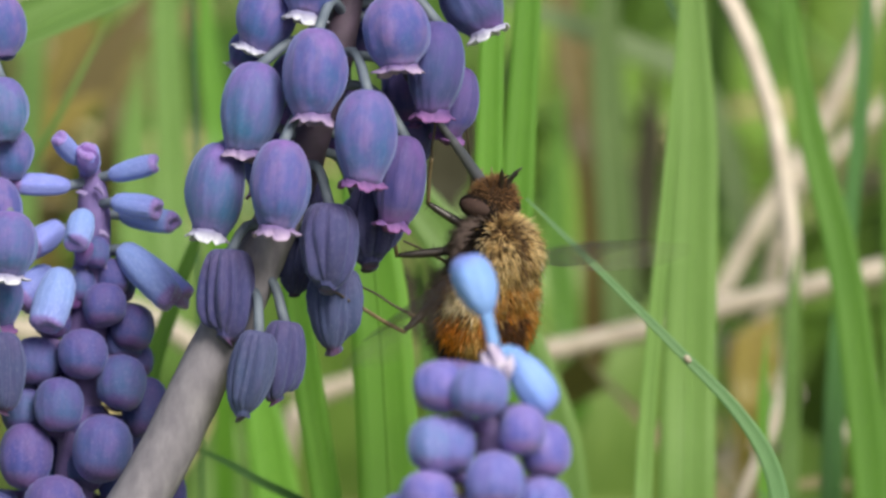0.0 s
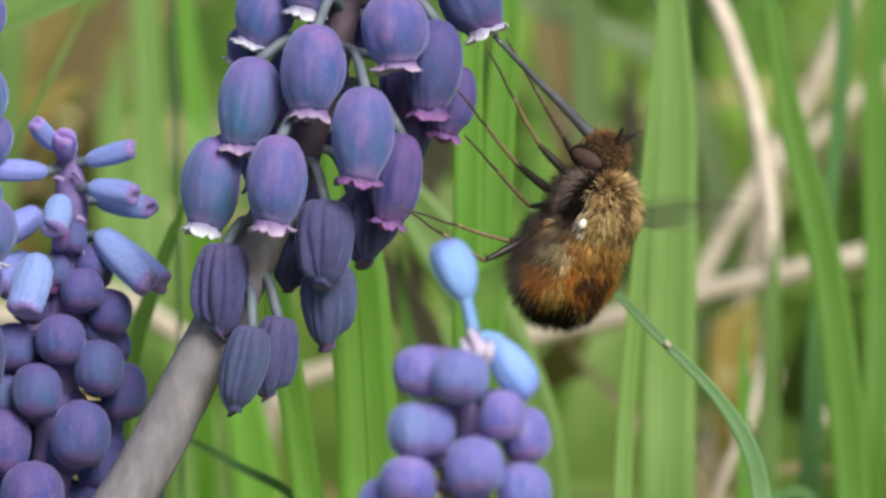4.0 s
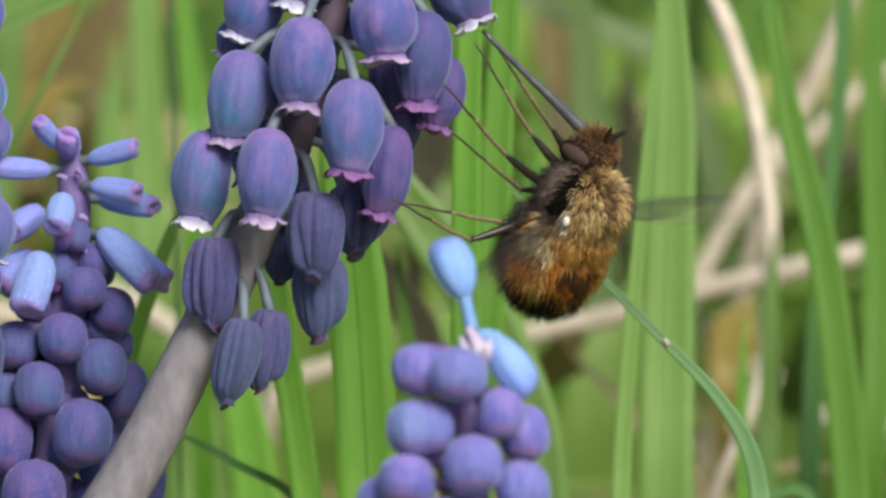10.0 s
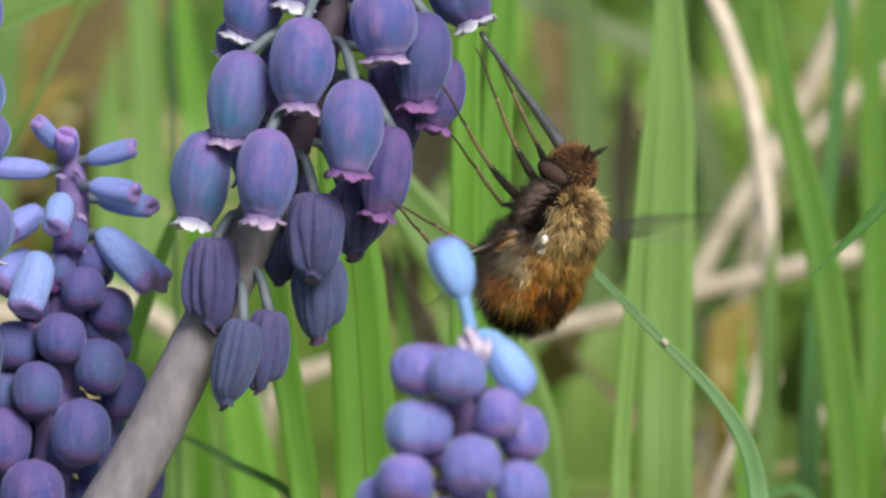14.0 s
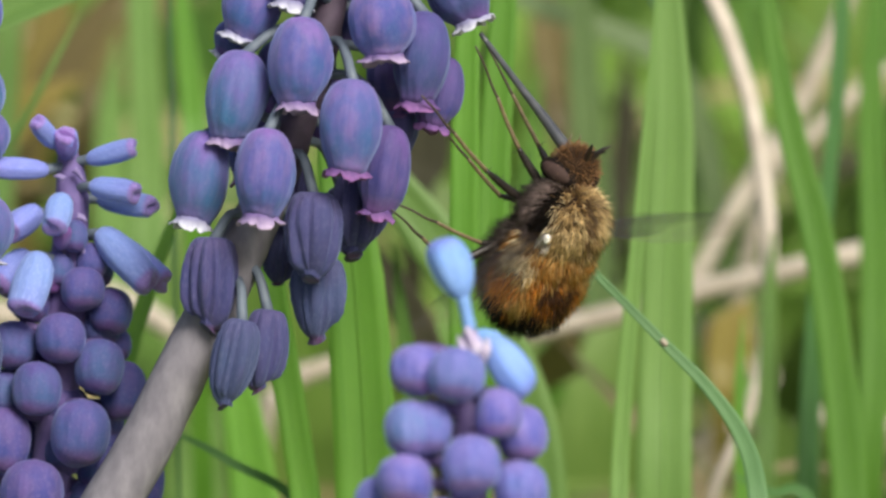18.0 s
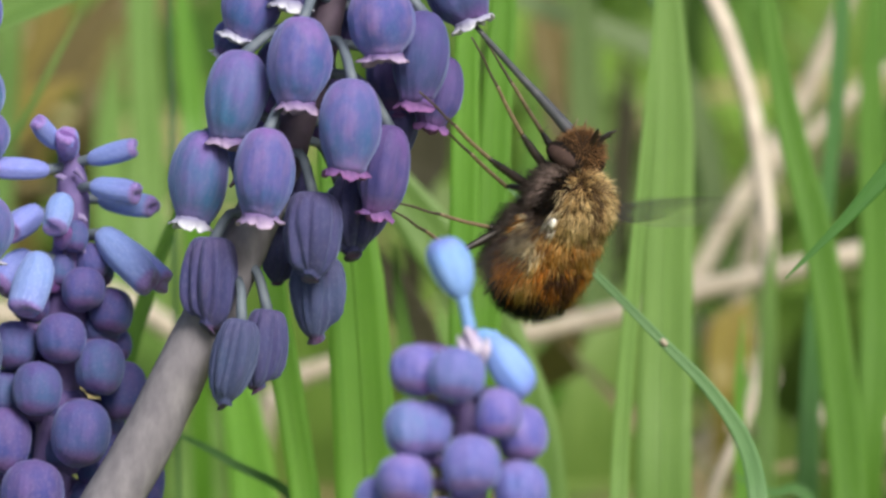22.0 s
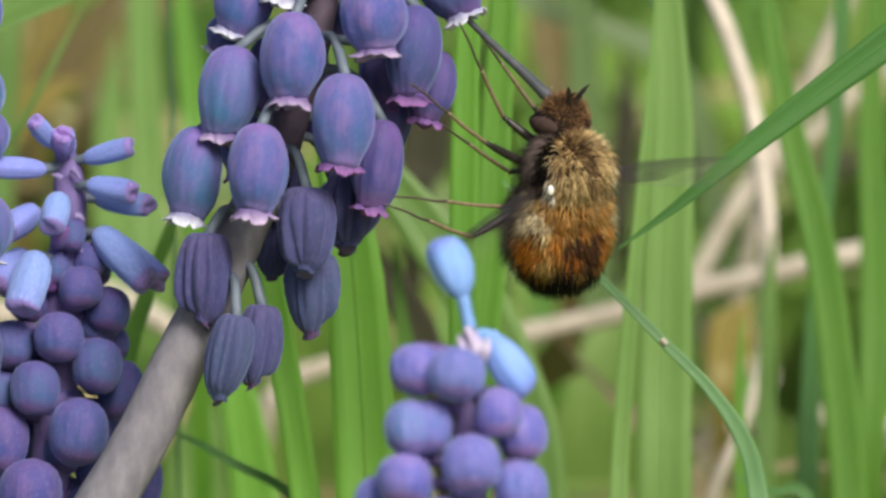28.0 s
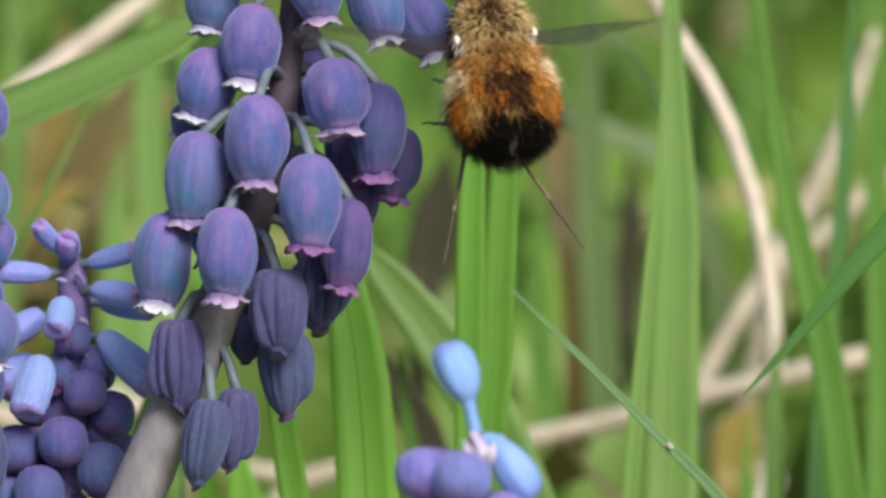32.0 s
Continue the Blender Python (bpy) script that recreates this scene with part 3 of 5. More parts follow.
def leaf(plan, widths, d, material, label="long green blade of grass in the meadow", name="grass_blade", fold=0.16, facing=None, group="grass blades", twist=0.0):
    """A grass leaf by its plan from tip to foot; widths in cells, tip to foot."""
    pts = grounded([spot(p[0], p[1], p[2] if len(p) > 2 else d) for p in plan])
    base = pts[0].copy()
    ws = [cells(w, d) for w in widths][::-1]
    ob = new(name, ribbon(name, [p - base for p in pts], [ws[0] * 0.8] + ws, material, fold=fold, facing=facing, twist=twist))
    ob.location = base
    line = [p - base for p in pts]
    mid = [p - BACK * 0.00004 for p in line[:-1]] + [line[-2].lerp(line[-1], 0.7)]
    part("midrib", tube("midrib", mid, [w * 0.05 for w in ws[:1] + ws[:-1]] + [ws[-2] * 0.02], material, 26, 6), ob)
    return tagged(ob, label, "grass", group)


def straw(plan, radius, d, material, label, foot=True):
    pts = [spot(p[0], p[1], p[2] if len(p) > 2 else d) for p in plan]
    pts = grounded(pts) if foot else pts[::-1]
    base = pts[0].copy()
    ob = new("straw", tube("straw", [p - base for p in pts], [cells(r, d) for r in radius][::-1], material, 30, 10, 0.25))
    ob.location = base
    line = curve_points([p - base for p in pts], 30)
    for f in (11, 21):
        r = cells(sum(radius) / len(radius), d)
        part("joint", tube("joint", [line[f - 1].lerp(line[f], 0.7), line[f], line[f].lerp(line[f + 1], 0.3)], [r * 1.0, r * 1.08, r * 1.0], material, 6, 10), ob, None, "swollen joint of the stem")
    return tagged(ob, label, "straw", "dry straws")


leaf(((838, -420), (834, -50), (826, 300), (824, 700), (830, 1100)), (4, 40, 52, 52, 50), 20, GREEN_BRIGHT)
leaf(((905, -380), (897, -50), (880, 250), (872, 450), (850, 700), (840, 1100)), (4, 46, 58, 62, 60, 50), 26, GREEN_BRIGHT)
leaf(((560, 60), (600, 300), (632, 500), (655, 882), (665, 1200)), (4, 70, 106, 114, 110), 20, GREEN_FRESH)
leaf(((440, 230), (475, 420), (500, 600), (545, 882), (570, 1100)), (4, 40, 52, 54, 52), 22, GREEN_FRESH)
leaf(((405, 560), (430, 720), (455, 882), (470, 1100)), (4, 70, 88, 84), 55, GREEN_FRESH)
leaf(((610, 225), (690, 318), (772, 425), (856, 550), (938, 740), (968, 930), (985, 1100)), (4, 70, 96, 104, 98, 90, 84), 44, GREEN_PALE)
leaf(((1176, -420), (1184, -50), (1192, 200), (1186, 420), (1180, 650), (1176, 1000)), (4, 48, 76, 90, 98, 100), 42, GREEN_PALE)
leaf(((1172, -90), (1158, 120), (1140, 330), (1120, 550), (1102, 800), (1094, 1100)), (3, 14, 22, 28, 32, 34), 30, GREEN_PALE)
leaf(((1330, -300), (1365, 20), (1400, 220), (1446, 400), (1474, 560), (1494, 740), (1508, 900), (1515, 1100)), (4, 30, 48, 58, 62, 64, 64, 60), 52, GREEN_DARK)
leaf(((1502, -200), (1494, 20), (1482, 200), (1464, 380), (1440, 640), (1428, 1000)), (4, 26, 28, 28, 36, 42), 58, GREEN_BLUE)
BENT = leaf(((893, 322), (985, 412), (1085, 512), (1178, 606), (1260, 690), (1320, 780), (1345, 880), (1348, 1050)), (4, 12, 15, 18, 23, 31, 36, 34), 14, GREEN_GREY, "thin bent bluish-green blade of grass", fold=0.1)
leaf(((420, -190), (300, -110), (160, -40), (-15, 38), (-220, 150), (-420, 400), (-480, 800)), (8, 84, 106, 104, 96, 70, 60), 32, GREEN_PALE, "broad arching green blade of grass", facing=(0, -0.6, 0.8))
leaf(((162, -10), (95, 120), (39, 228), (-50, 400), (-100, 800)), (3, 11, 14, 15, 16), 48, GREEN_PALE)
leaf(((338, 320), (300, 420), (258, 540), (228, 650), (205, 900)), (3, 22, 30, 32, 30), 26, GREEN_DARK)
leaf(((300, 762), (360, 788), (420, 822), (520, 880), (560, 1000)), (3, 12, 15, 17, 15), 26, GREEN_BLUE)
leaf(((1318, 560), (1312, 700), (1318, 900), (1320, 1050)), (3, 20, 26, 24), 52, GREEN_BRIGHT)
leaf(((1372, 410), (1366, 520), (1360, 720), (1355, 950)), (3, 24, 34, 34), 66, GREEN_PALE)
leaf(((1300, 840), (1370, 872), (1410, 866), (1440, 900), (1450, 1050)), (3, 16, 20, 20, 18), 40, GREEN_BLUE)
leaf(((262, -300), (256, 0), (266, 300), (262, 600)), (5, 54, 62, 60), 105, GREEN_PALE)
leaf(((318, -200), (328, 30), (345, 200), (352, 420)), (4, 34, 44, 42), 80, GREEN_BRIGHT)
leaf(((300, -200), (303, 30), (309, 200), (312, 420)), (2, 7, 9, 8), 44, GREEN_TEAL, "thin bent bluish-green blade of grass")
leaf(((15, -260), (20, 60), (0, 400), (-10, 700)), (5, 44, 50, 40), 120, GREEN_PALE)
leaf(((780, -60), (950, 10), (1070, 55), (1180, 110), (1250, 250), (1280, 500)), (4, 50, 58, 56, 50, 40), 130, GREEN_DULL, facing=(0, -0.7, 0.7))
leaf(((1040, -250), (1035, 80), (1050, 320), (1062, 560), (1065, 800)), (4, 56, 66, 60, 60), 125, GREEN_DULL)
leaf(((960, 120), (945, 320), (960, 520), (985, 720)), (4, 40, 50, 44), 115, GREEN_DARK)
leaf(((1560, -200), (1545, 200), (1555, 500), (1540, 882)), (4, 44, 60, 50), 75, GREEN_DARK)
leaf(((700, 430), (715, 560), (735, 700), (750, 900)), (3, 24, 36, 36), 46, GREEN_DARK)
leaf(((780, 500), (795, 640), (805, 800), (808, 1000)), (4, 44, 54, 50), 70, GREEN_PALE)
leaf(((1054, -139), (1110, -90), (1150, -20), (1195, 120), (1215, 350), (1222, 600), (1225, 900)), (2, 10, 13, 12, 9, 8, 7), 46, GREEN_GREY, "thin bent bluish-green blade of grass")
leaf(((1240, 350), (1290, 520), (1330, 700), (1345, 900)), (4, 34, 44, 40), 140, GREEN_PALE)

part("joint", tube("joint", [spot(u, v, 13.9) - BENT.location for u, v in ((1174, 601), (1179, 606), (1184, 612))], [cells(4), cells(6), cells(4)], STRAW_TAN, 6, 8), BENT, None, "pale joint of the blade")
DEAD = "withered brown leaf among the grass"
# added leaf shape that paints the shaded wedge between two blades
leaf(((668, 440), (698, 500), (728, 556), (756, 612), (790, 760)), (6, 52, 66, 60, 50), 58, GAP_SHADE, "dark leaf added in a gap between green blades", "dead_leaf", group="dead leaves")
leaf(((300, -120), (170, 40), (110, 130), (40, 260), (10, 420)), (10, 50, 70, 50, 30), 140, DEAD_BROWN, DEAD, "dead_leaf", group="dead leaves")
leaf(((330, -40), (240, 60), (190, 150), (150, 300)), (8, 80, 90, 40), 155, DEAD_BROWN, "dark leaf added in a gap between green blades", "dead_leaf", group="dead leaves")
leaf(((150, 140), (70, 180), (20, 230), (-20, 330)), (8, 60, 70, 40), 135, DEAD_YELLOW, "yellowing leaf low in the grass", "dead_leaf", group="dead leaves")
leaf(((950, -120), (975, 60), (1000, 180), (1010, 330)), (10, 70, 90, 50), 140, DEAD_BROWN, DEAD, "dead_leaf", group="dead leaves")
leaf(((1330, 530), (1300, 585), (1290, 640), (1280, 740)), (10, 90, 80, 30), 115, DEAD_YELLOW, "yellowing leaf low in the grass", "dead_leaf", group="dead leaves")
# another added shape: painted shade in the hollow beside the spike
leaf(((785, 90), (768, 190), (752, 290), (738, 400)), (10, 84, 96, 40), 112, GAP_SHADE, "dark leaf added in a gap between green blades", "dead_leaf", group="dead leaves")
leaf(((110, -160), (95, 40), (60, 200), (40, 420), (30, 700)), (6, 70, 90, 80, 60), 165, DEAD_YELLOW, "yellowing leaf low in the grass", "dead_leaf", group="dead leaves")
leaf(((300, 560), (335, 700), (350, 850), (355, 1000)), (6, 70, 110, 110), 110, GREEN_PALE)
leaf(((215, 60), (200, 200), (205, 380), (220, 620)), (6, 50, 70, 60), 150, GREEN_PALE)
# painted shade again, in the gap by the broad blade
leaf(((1112, 90), (1112, 200), (1104, 320), (1100, 460)), (8, 44, 52, 30), 150, GAP_SHADE, "dark leaf added in a gap between green blades", "dead_leaf", group="dead leaves")
BLEACHED, TAN = "bleached dry stem of dead grass", "tan dry stalk lying across the grass"
straw(((1115, -270), (1165, -170), (1258, -20), (1322, 150), (1352, 300), (1366, 450), (1358, 600), (1325, 740), (1262, 890)), (10, 13, 15, 16, 16, 12, 10, 9, 8), 75, STRAW, BLEACHED)
straw(((1545, -130), (1482, 50), (1405, 215), (1330, 330), (1258, 450), (1200, 600)), (10, 17, 20, 16, 14, 12), 115, STRAW_TAN, TAN)
straw(((1700, 390), (1568, 435), (1400, 478), (1240, 515), (1100, 555), (940, 592), (820, 640)), (18, 20, 20, 20, 19, 18, 14), 92, STRAW_TAN, TAN)
straw(((520, 660), (380, 630), (200, 520), (60, 555), (-120, 600)), (14, 18, 20, 24, 22), 100, STRAW_TAN, TAN)
straw(((650, 630), (570, 652), (500, 690), (470, 760)), (10, 18, 18, 14), 105, STRAW_TAN, TAN)
straw(((350, -260), (265, -195), (60, -45), (-60, 50), (-150, 200)), (10, 18, 20, 18, 14), 105, STRAW, BLEACHED)
straw(((1118, 620), (1085, 700), (1045, 780), (1020, 900)), (16, 34, 34, 24), 135, STRAW, TAN)
straw(((930, 850), (1010, 800), (1080, 820), (1180, 790)), (10, 18, 22, 14), 125, STRAW_TAN, TAN)
straw(((1215, 800), (1290, 760), (1400, 775), (1470, 740)), (8, 13, 14, 8), 118, STRAW_TAN, TAN)
straw(((1260, 680), (1330, 650), (1420, 690), (1560, 640)), (8, 12, 12, 8), 140, STRAW_TAN, TAN)
straw(((1440, 860), (1500, 790), (1580, 760)), (8, 16, 12), 120, STRAW, TAN)
straw(((1250, 560), (1262, 620), (1285, 720)), (14, 26, 16), 145, STRAW_TAN, TAN)
straw(((1640, 90), (1540, 150), (1420, 260), (1350, 360)), (10, 14, 16, 14), 120, STRAW_TAN, TAN)

# the blade that the wind swings across
SWING_TIP = spot(960, 728, 6)
SWING = new("grass_blade", ribbon("grass_blade", [spot(u, v, 6) - SWING_TIP for u, v in ((2750, 2600), (2600, 1500), (2400, 500), (2050, -110), (1800, -60), (1568, 128), (1380, 300), (1180, 500), (1060, 630), (960, 728))],
            [cells(w) for w in (60, 80, 84, 84, 80, 74, 62, 40, 20, 3)], GREEN_DEEP, n=48, fold=0.14))
SWING.location = SWING_TIP
part("midrib", tube("midrib", [spot(u, v, 6) - SWING_TIP - BACK * 0.00004 for u, v in ((2050, -110), (1800, -60), (1568, 128), (1380, 300), (1180, 500), (1060, 630))],
                    [cells(w) for w in (5, 5, 4, 4, 2, 1)], GREEN_DEEP, 30, 6), SWING)
tagged(SWING, "long arching blade of grass that swings in the wind", "grass", "grass blades")


# ---- meadow behind: uncounted grass, dead leaves and low weeds
def tufts(name, n, material, label, box, height, width, lean, seed, flat=0.0):
    rng = np.random.default_rng(seed)
    verts, faces, uvs = [], [], []
    for _ in range(n):
        y = box[2] + (box[3] - box[2]) * rng.random()
        half = box[0] + box[1] * y
        x = (rng.random() * 2 - 1) * half
        h, w = height[0] + (height[1] - height[0]) * rng.random() ** 1.5, width[0] + (width[1] - width[0]) * rng.random()
        a, l = rng.random() * 6.283, lean * rng.random()
        face = rng.normal(0, 0.7)
        side = Vector((math.cos(face), math.sin(face), 0)) * w / 2
        k, s0 = len(verts), 5
        for i in range(s0 + 1):
            f = i / s0
            bend = l * f * f * h
            if flat:
                p = Vector((x + math.cos(a) * h * (f - 0.5), y + math.sin(a) * h * (f - 0.5), 0.002 + flat * rng.random() + 0.006 * math.sin(f * 3)))
                side = Vector((-math.sin(a), math.cos(a), 0.5 * rng.normal())) * w / 2
            else:
                p = Vector((x + math.cos(a) * bend, y + math.sin(a) * bend, h * f * (1 - 0.35 * l * f) - 0.003))
            taper = (1 - f ** 3) if not flat else math.sin(0.3 + f * 2.6)
            fold = Vector((0, -1, 0.2)) * w * 0.18
            verts += [p - side * taper + fold * taper, p, p + side * taper + fold * taper]
            uvs += [(0, f * 3), (0.5, f * 3), (1, f * 3)]
        for i in range(s0):
            b = k + i * 3
            faces += [(b, b + 1, b + 4, b + 3), (b + 1, b + 2, b + 5, b + 4)]
    return tagged(new(name, mesh_of(name, verts, faces, material, uvs=uvs)), label, "grass", kind="stuff")


tufts("grass", 1500, GREEN_MIX, "blurred green grass of the meadow behind the flowers", (0.6, 0.0, 0.17, 1.3), (0.03, 0.10), (0.002, 0.0055), 0.6, 3)
tufts("meadow_grass", 5000, GREEN_MIX, "green grass of the meadow all round", (2.5, 0.0, 1.3, 4.5), (0.03, 0.11), (0.003, 0.006), 0.6, 4)
for side in (-1, 1):
    tufts("side_grass", 1300, GREEN_MIX, "green grass beside the flowers", (0.55, 0.0, -0.9, 0.8), (0.03, 0.10), (0.003, 0.006), 0.6, 14 + side).location.x = side * 0.75
tufts("grass_behind", 2500, GREEN_MIX, "green grass of the meadow all round", (2.5, 0.0, -4.0, -0.9), (0.03, 0.11), (0.003, 0.006), 0.6, 9)
tufts("dead_grass", 1700, LITTER, "dead brown grass lying on the soil", (0.6, 0.0, -0.3, 1.2), (0.02, 0.07), (0.001, 0.004), 0.2, 5, flat=0.006)
tufts("weeds", 9000, WEED, "low green weeds scattered over the meadow", (2.5, 0.0, -2.6, 3.2), (0.008, 0.022), (0.006, 0.014), 1.2, 26)
tufts("weeds", 6500, WEED, "low green weeds between the grass", (0.6, 0.0, 0.10, 1.2), (0.008, 0.022), (0.006, 0.014), 1.2, 6)

# ---- the bee fly: its own space has y to the head, z to the back, x to its right; lengths in millimetres
MM = 0.001
CHITIN = plain("dark_chitin", (0.022, 0.013, 0.009), (0.04, 0.023, 0.013), 1500.0, 0.85, Specular_IOR_Level=0.1)
LEG_BLACK = plain("black_leg", (0.012, 0.010, 0.010), (0.03, 0.022, 0.018), 2000.0, 0.4)
MATT_BLACK = plain("matt_black", (0.010, 0.008, 0.008), (0.02, 0.015, 0.013), 2000.0, 0.9, Specular_IOR_Level=0.05)
SCALE_WHITE = plain("white_scale", (0.90, 0.88, 0.84), (0.80, 0.76, 0.70), 2500.0, 0.25)
LEG_TAN = plain("tan_leg", (0.23, 0.175, 0.10), (0.13, 0.095, 0.055), 2500.0, 0.5)
LEG_DUSK = plain("dusky_foot", (0.085, 0.065, 0.045), (0.045, 0.034, 0.026), 2500.0, 0.5)
BEAK = plain("slate_beak", (0.05, 0.055, 0.07), (0.09, 0.095, 0.11), 1500.0, 0.3)
EYE_BROWN = plain("eye_brown", (0.075, 0.048, 0.042), (0.055, 0.034, 0.030), 3000.0, 0.7, Specular_IOR_Level=0.15)
FUR_GOLD = plain("golden_fur", (0.84, 0.56, 0.21), (0.52, 0.32, 0.10), 900.0, 0.4, island=True, bump=0)
FUR_TAN = plain("tan_fur", (0.68, 0.46, 0.20), (0.43, 0.27, 0.10), 900.0, 0.5, island=True, bump=0)
FUR_PALE = plain("pale_fur", (0.86, 0.72, 0.46), (0.62, 0.47, 0.25), 900.0, 0.45, island=True, bump=0)
FUR_AMBER = plain("amber_fur", (0.58, 0.27, 0.05), (0.35, 0.15, 0.026), 900.0, 0.45, island=True, bump=0)
FUR_CREAM = plain("cream_fur", (0.93, 0.82, 0.58), (0.74, 0.58, 0.33), 900.0, 0.4, island=True, bump=0)
FUR_STRAW = plain("straw_fur", (0.88, 0.68, 0.36), (0.58, 0.40, 0.17), 900.0, 0.4, island=True, bump=0)
FUR_PALE_GOLD = plain("pale_golden_fur", (0.66, 0.42, 0.15), (0.52, 0.30, 0.09), 900.0, 0.45, island=True, bump=0)
FUR_ORANGE = plain("orange_fur", (0.82, 0.29, 0.022), (0.55, 0.17, 0.013), 900.0, 0.5, island=True, bump=0)
FUR_RUST = plain("rust_fur", (0.12, 0.038, 0.009), (0.06, 0.021, 0.007), 900.0, 0.5, island=True, bump=0)
FUR_HEAD = plain("head_fur", (0.25, 0.125, 0.045), (0.15, 0.075, 0.028), 900.0, 0.5, island=True, bump=0)
FUR_BROWN = plain("brown_fur", (0.19, 0.11, 0.045), (0.11, 0.06, 0.025), 900.0, 0.5, island=True, bump=0)
FUR_UMBER = plain("umber_fur", (0.13, 0.085, 0.05), (0.07, 0.042, 0.022), 900.0, 0.5, island=True, bump=0)
FUR_GREY = plain("greyish_fur", (0.25, 0.185, 0.165), (0.12, 0.083, 0.072), 900.0, 0.5, island=True, bump=0)
FUR_DARK = plain("dark_fur", (0.045, 0.033, 0.027), (0.075, 0.055, 0.045), 900.0, 0.55, island=True, bump=0)
FUR_BLACK = plain("black_fur", (0.005, 0.004, 0.003), (0.010, 0.007, 0.006), 900.0, 0.7, island=True, bump=0, Specular_IOR_Level=0.15)
FUR_WHITE = plain("white_fur", (0.88, 0.85, 0.80), (0.80, 0.75, 0.68), 900.0, 0.45, island=True, bump=0)


def wing_material(name, col, clear):
    m, nt, b = mat(name, 0.3)
    b.inputs["Base Color"].default_value = (*col, 1)
    tr = nt.nodes.new("ShaderNodeBsdfTransparent")
    mx = nt.nodes.new("ShaderNodeMixShader")
    n = noise_at(nt, 700.0, 3.0)
    mr = node(nt, "ShaderNodeMapRange")
    mr.inputs[3].default_value, mr.inputs[4].default_value = clear - 0.12, clear + 0.12
    nt.links.new(n, mr.inputs[0]), nt.links.new(mr.outputs[0], mx.inputs[0])
    nt.links.new(b.outputs[0], mx.inputs[1]), nt.links.new(tr.outputs[0], mx.inputs[2])
    nt.links.new(mx.outputs[0], nt.nodes["Material Output"].inputs["Surface"])
    return m


WING_CLEAR = wing_material("clear_wing", (0.16, 0.13, 0.10), 0.90)
WING_DARK = wing_material("dark_wing_edge", (0.030, 0.019, 0.013), 0.70)


def egg(name, radii, material, seg=28, rings=18, shape=None):
    verts, faces = [], []
    for i in range(rings + 1):
        a = math.pi * i / rings
        for j in range(seg):
            b = 2 * math.pi * j / seg
            v = Vector((math.sin(a) * math.cos(b), math.cos(a), math.sin(a) * math.sin(b)))
            if shape:
                v = shape(v)
            verts.append((v.x * radii[0] * MM, v.y * radii[1] * MM, v.z * radii[2] * MM))
    for i in range(rings):
        for j in range(seg):
            k = (j + 1) % seg
            faces.append((i * seg + j, i * seg + k, (i + 1) * seg + k, (i + 1) * seg + j))
    return mesh_of(name, verts, faces, material)


def aimed(root, goal, hint):
    """A pose at root whose y axis points to goal and whose z axis leans to hint."""
    y = (Vector(goal) - Vector(root)).normalized()
    z = (Vector(hint) - y * y.dot(Vector(hint))).normalized()
    m = Matrix((y.cross(z), y, z)).transposed().to_4x4()
    return Matrix.Translation(root) @ m


def wing_mesh(name, outline, material, side):
    """A thin plate by an outline of (along, across) in mm."""
    line = curve_points([Vector((a * side, b, 0)) for a, b in outline], 40)
    n = len(line)
    top = [(p + Vector((0, 0, 0.012))) * MM for p in line]
    low = [(p - Vector((0, 0, 0.012))) * MM for p in line]
    faces = [tuple(range(n)), tuple(range(2 * n - 1, n - 1, -1))]
    faces += [(i, i + n, (i + 1) % n + n, (i + 1) % n) for i in range(n)]
    return mesh_of(name, top + low, faces, material, smooth=False)


def hairs(name, roots, ways, backs, sizes, thick, material):
    """Tapered three-sided hairs, one island each, bent over towards the tail; lengths in mm."""
    n = len(roots)
    rng = np.random.default_rng(n)
    side = np.cross(ways, rng.normal(size=(n, 3)))
    side /= np.linalg.norm(side, axis=1)[:, None]
    other = np.cross(ways, side)
    w = (thick * (0.7 + 0.6 * rng.random(n)))[:, None]
    size = sizes[:, None]
    foot, mid, tip = roots - ways * 0.06, roots + ways * size * 0.55, roots + ways * size + backs * size * 0.25
    rows = []
    for q, r in ((foot, w), (mid, w * 0.75)):
        rows += [q + side * r, q - side * r * 0.5 + other * r * 0.87, q - side * r * 0.5 - other * r * 0.87]
    verts = np.stack(rows + [tip], axis=1).reshape(-1, 3) * MM
    shape = ((0, 1, 4, 3), (1, 2, 5, 4), (2, 0, 3, 5), (3, 4, 6), (4, 5, 6), (5, 3, 6))
    faces = [tuple(k * 7 + i for i in f) for k in range(n) for f in shape]
    return mesh_of(name, verts, faces, material)


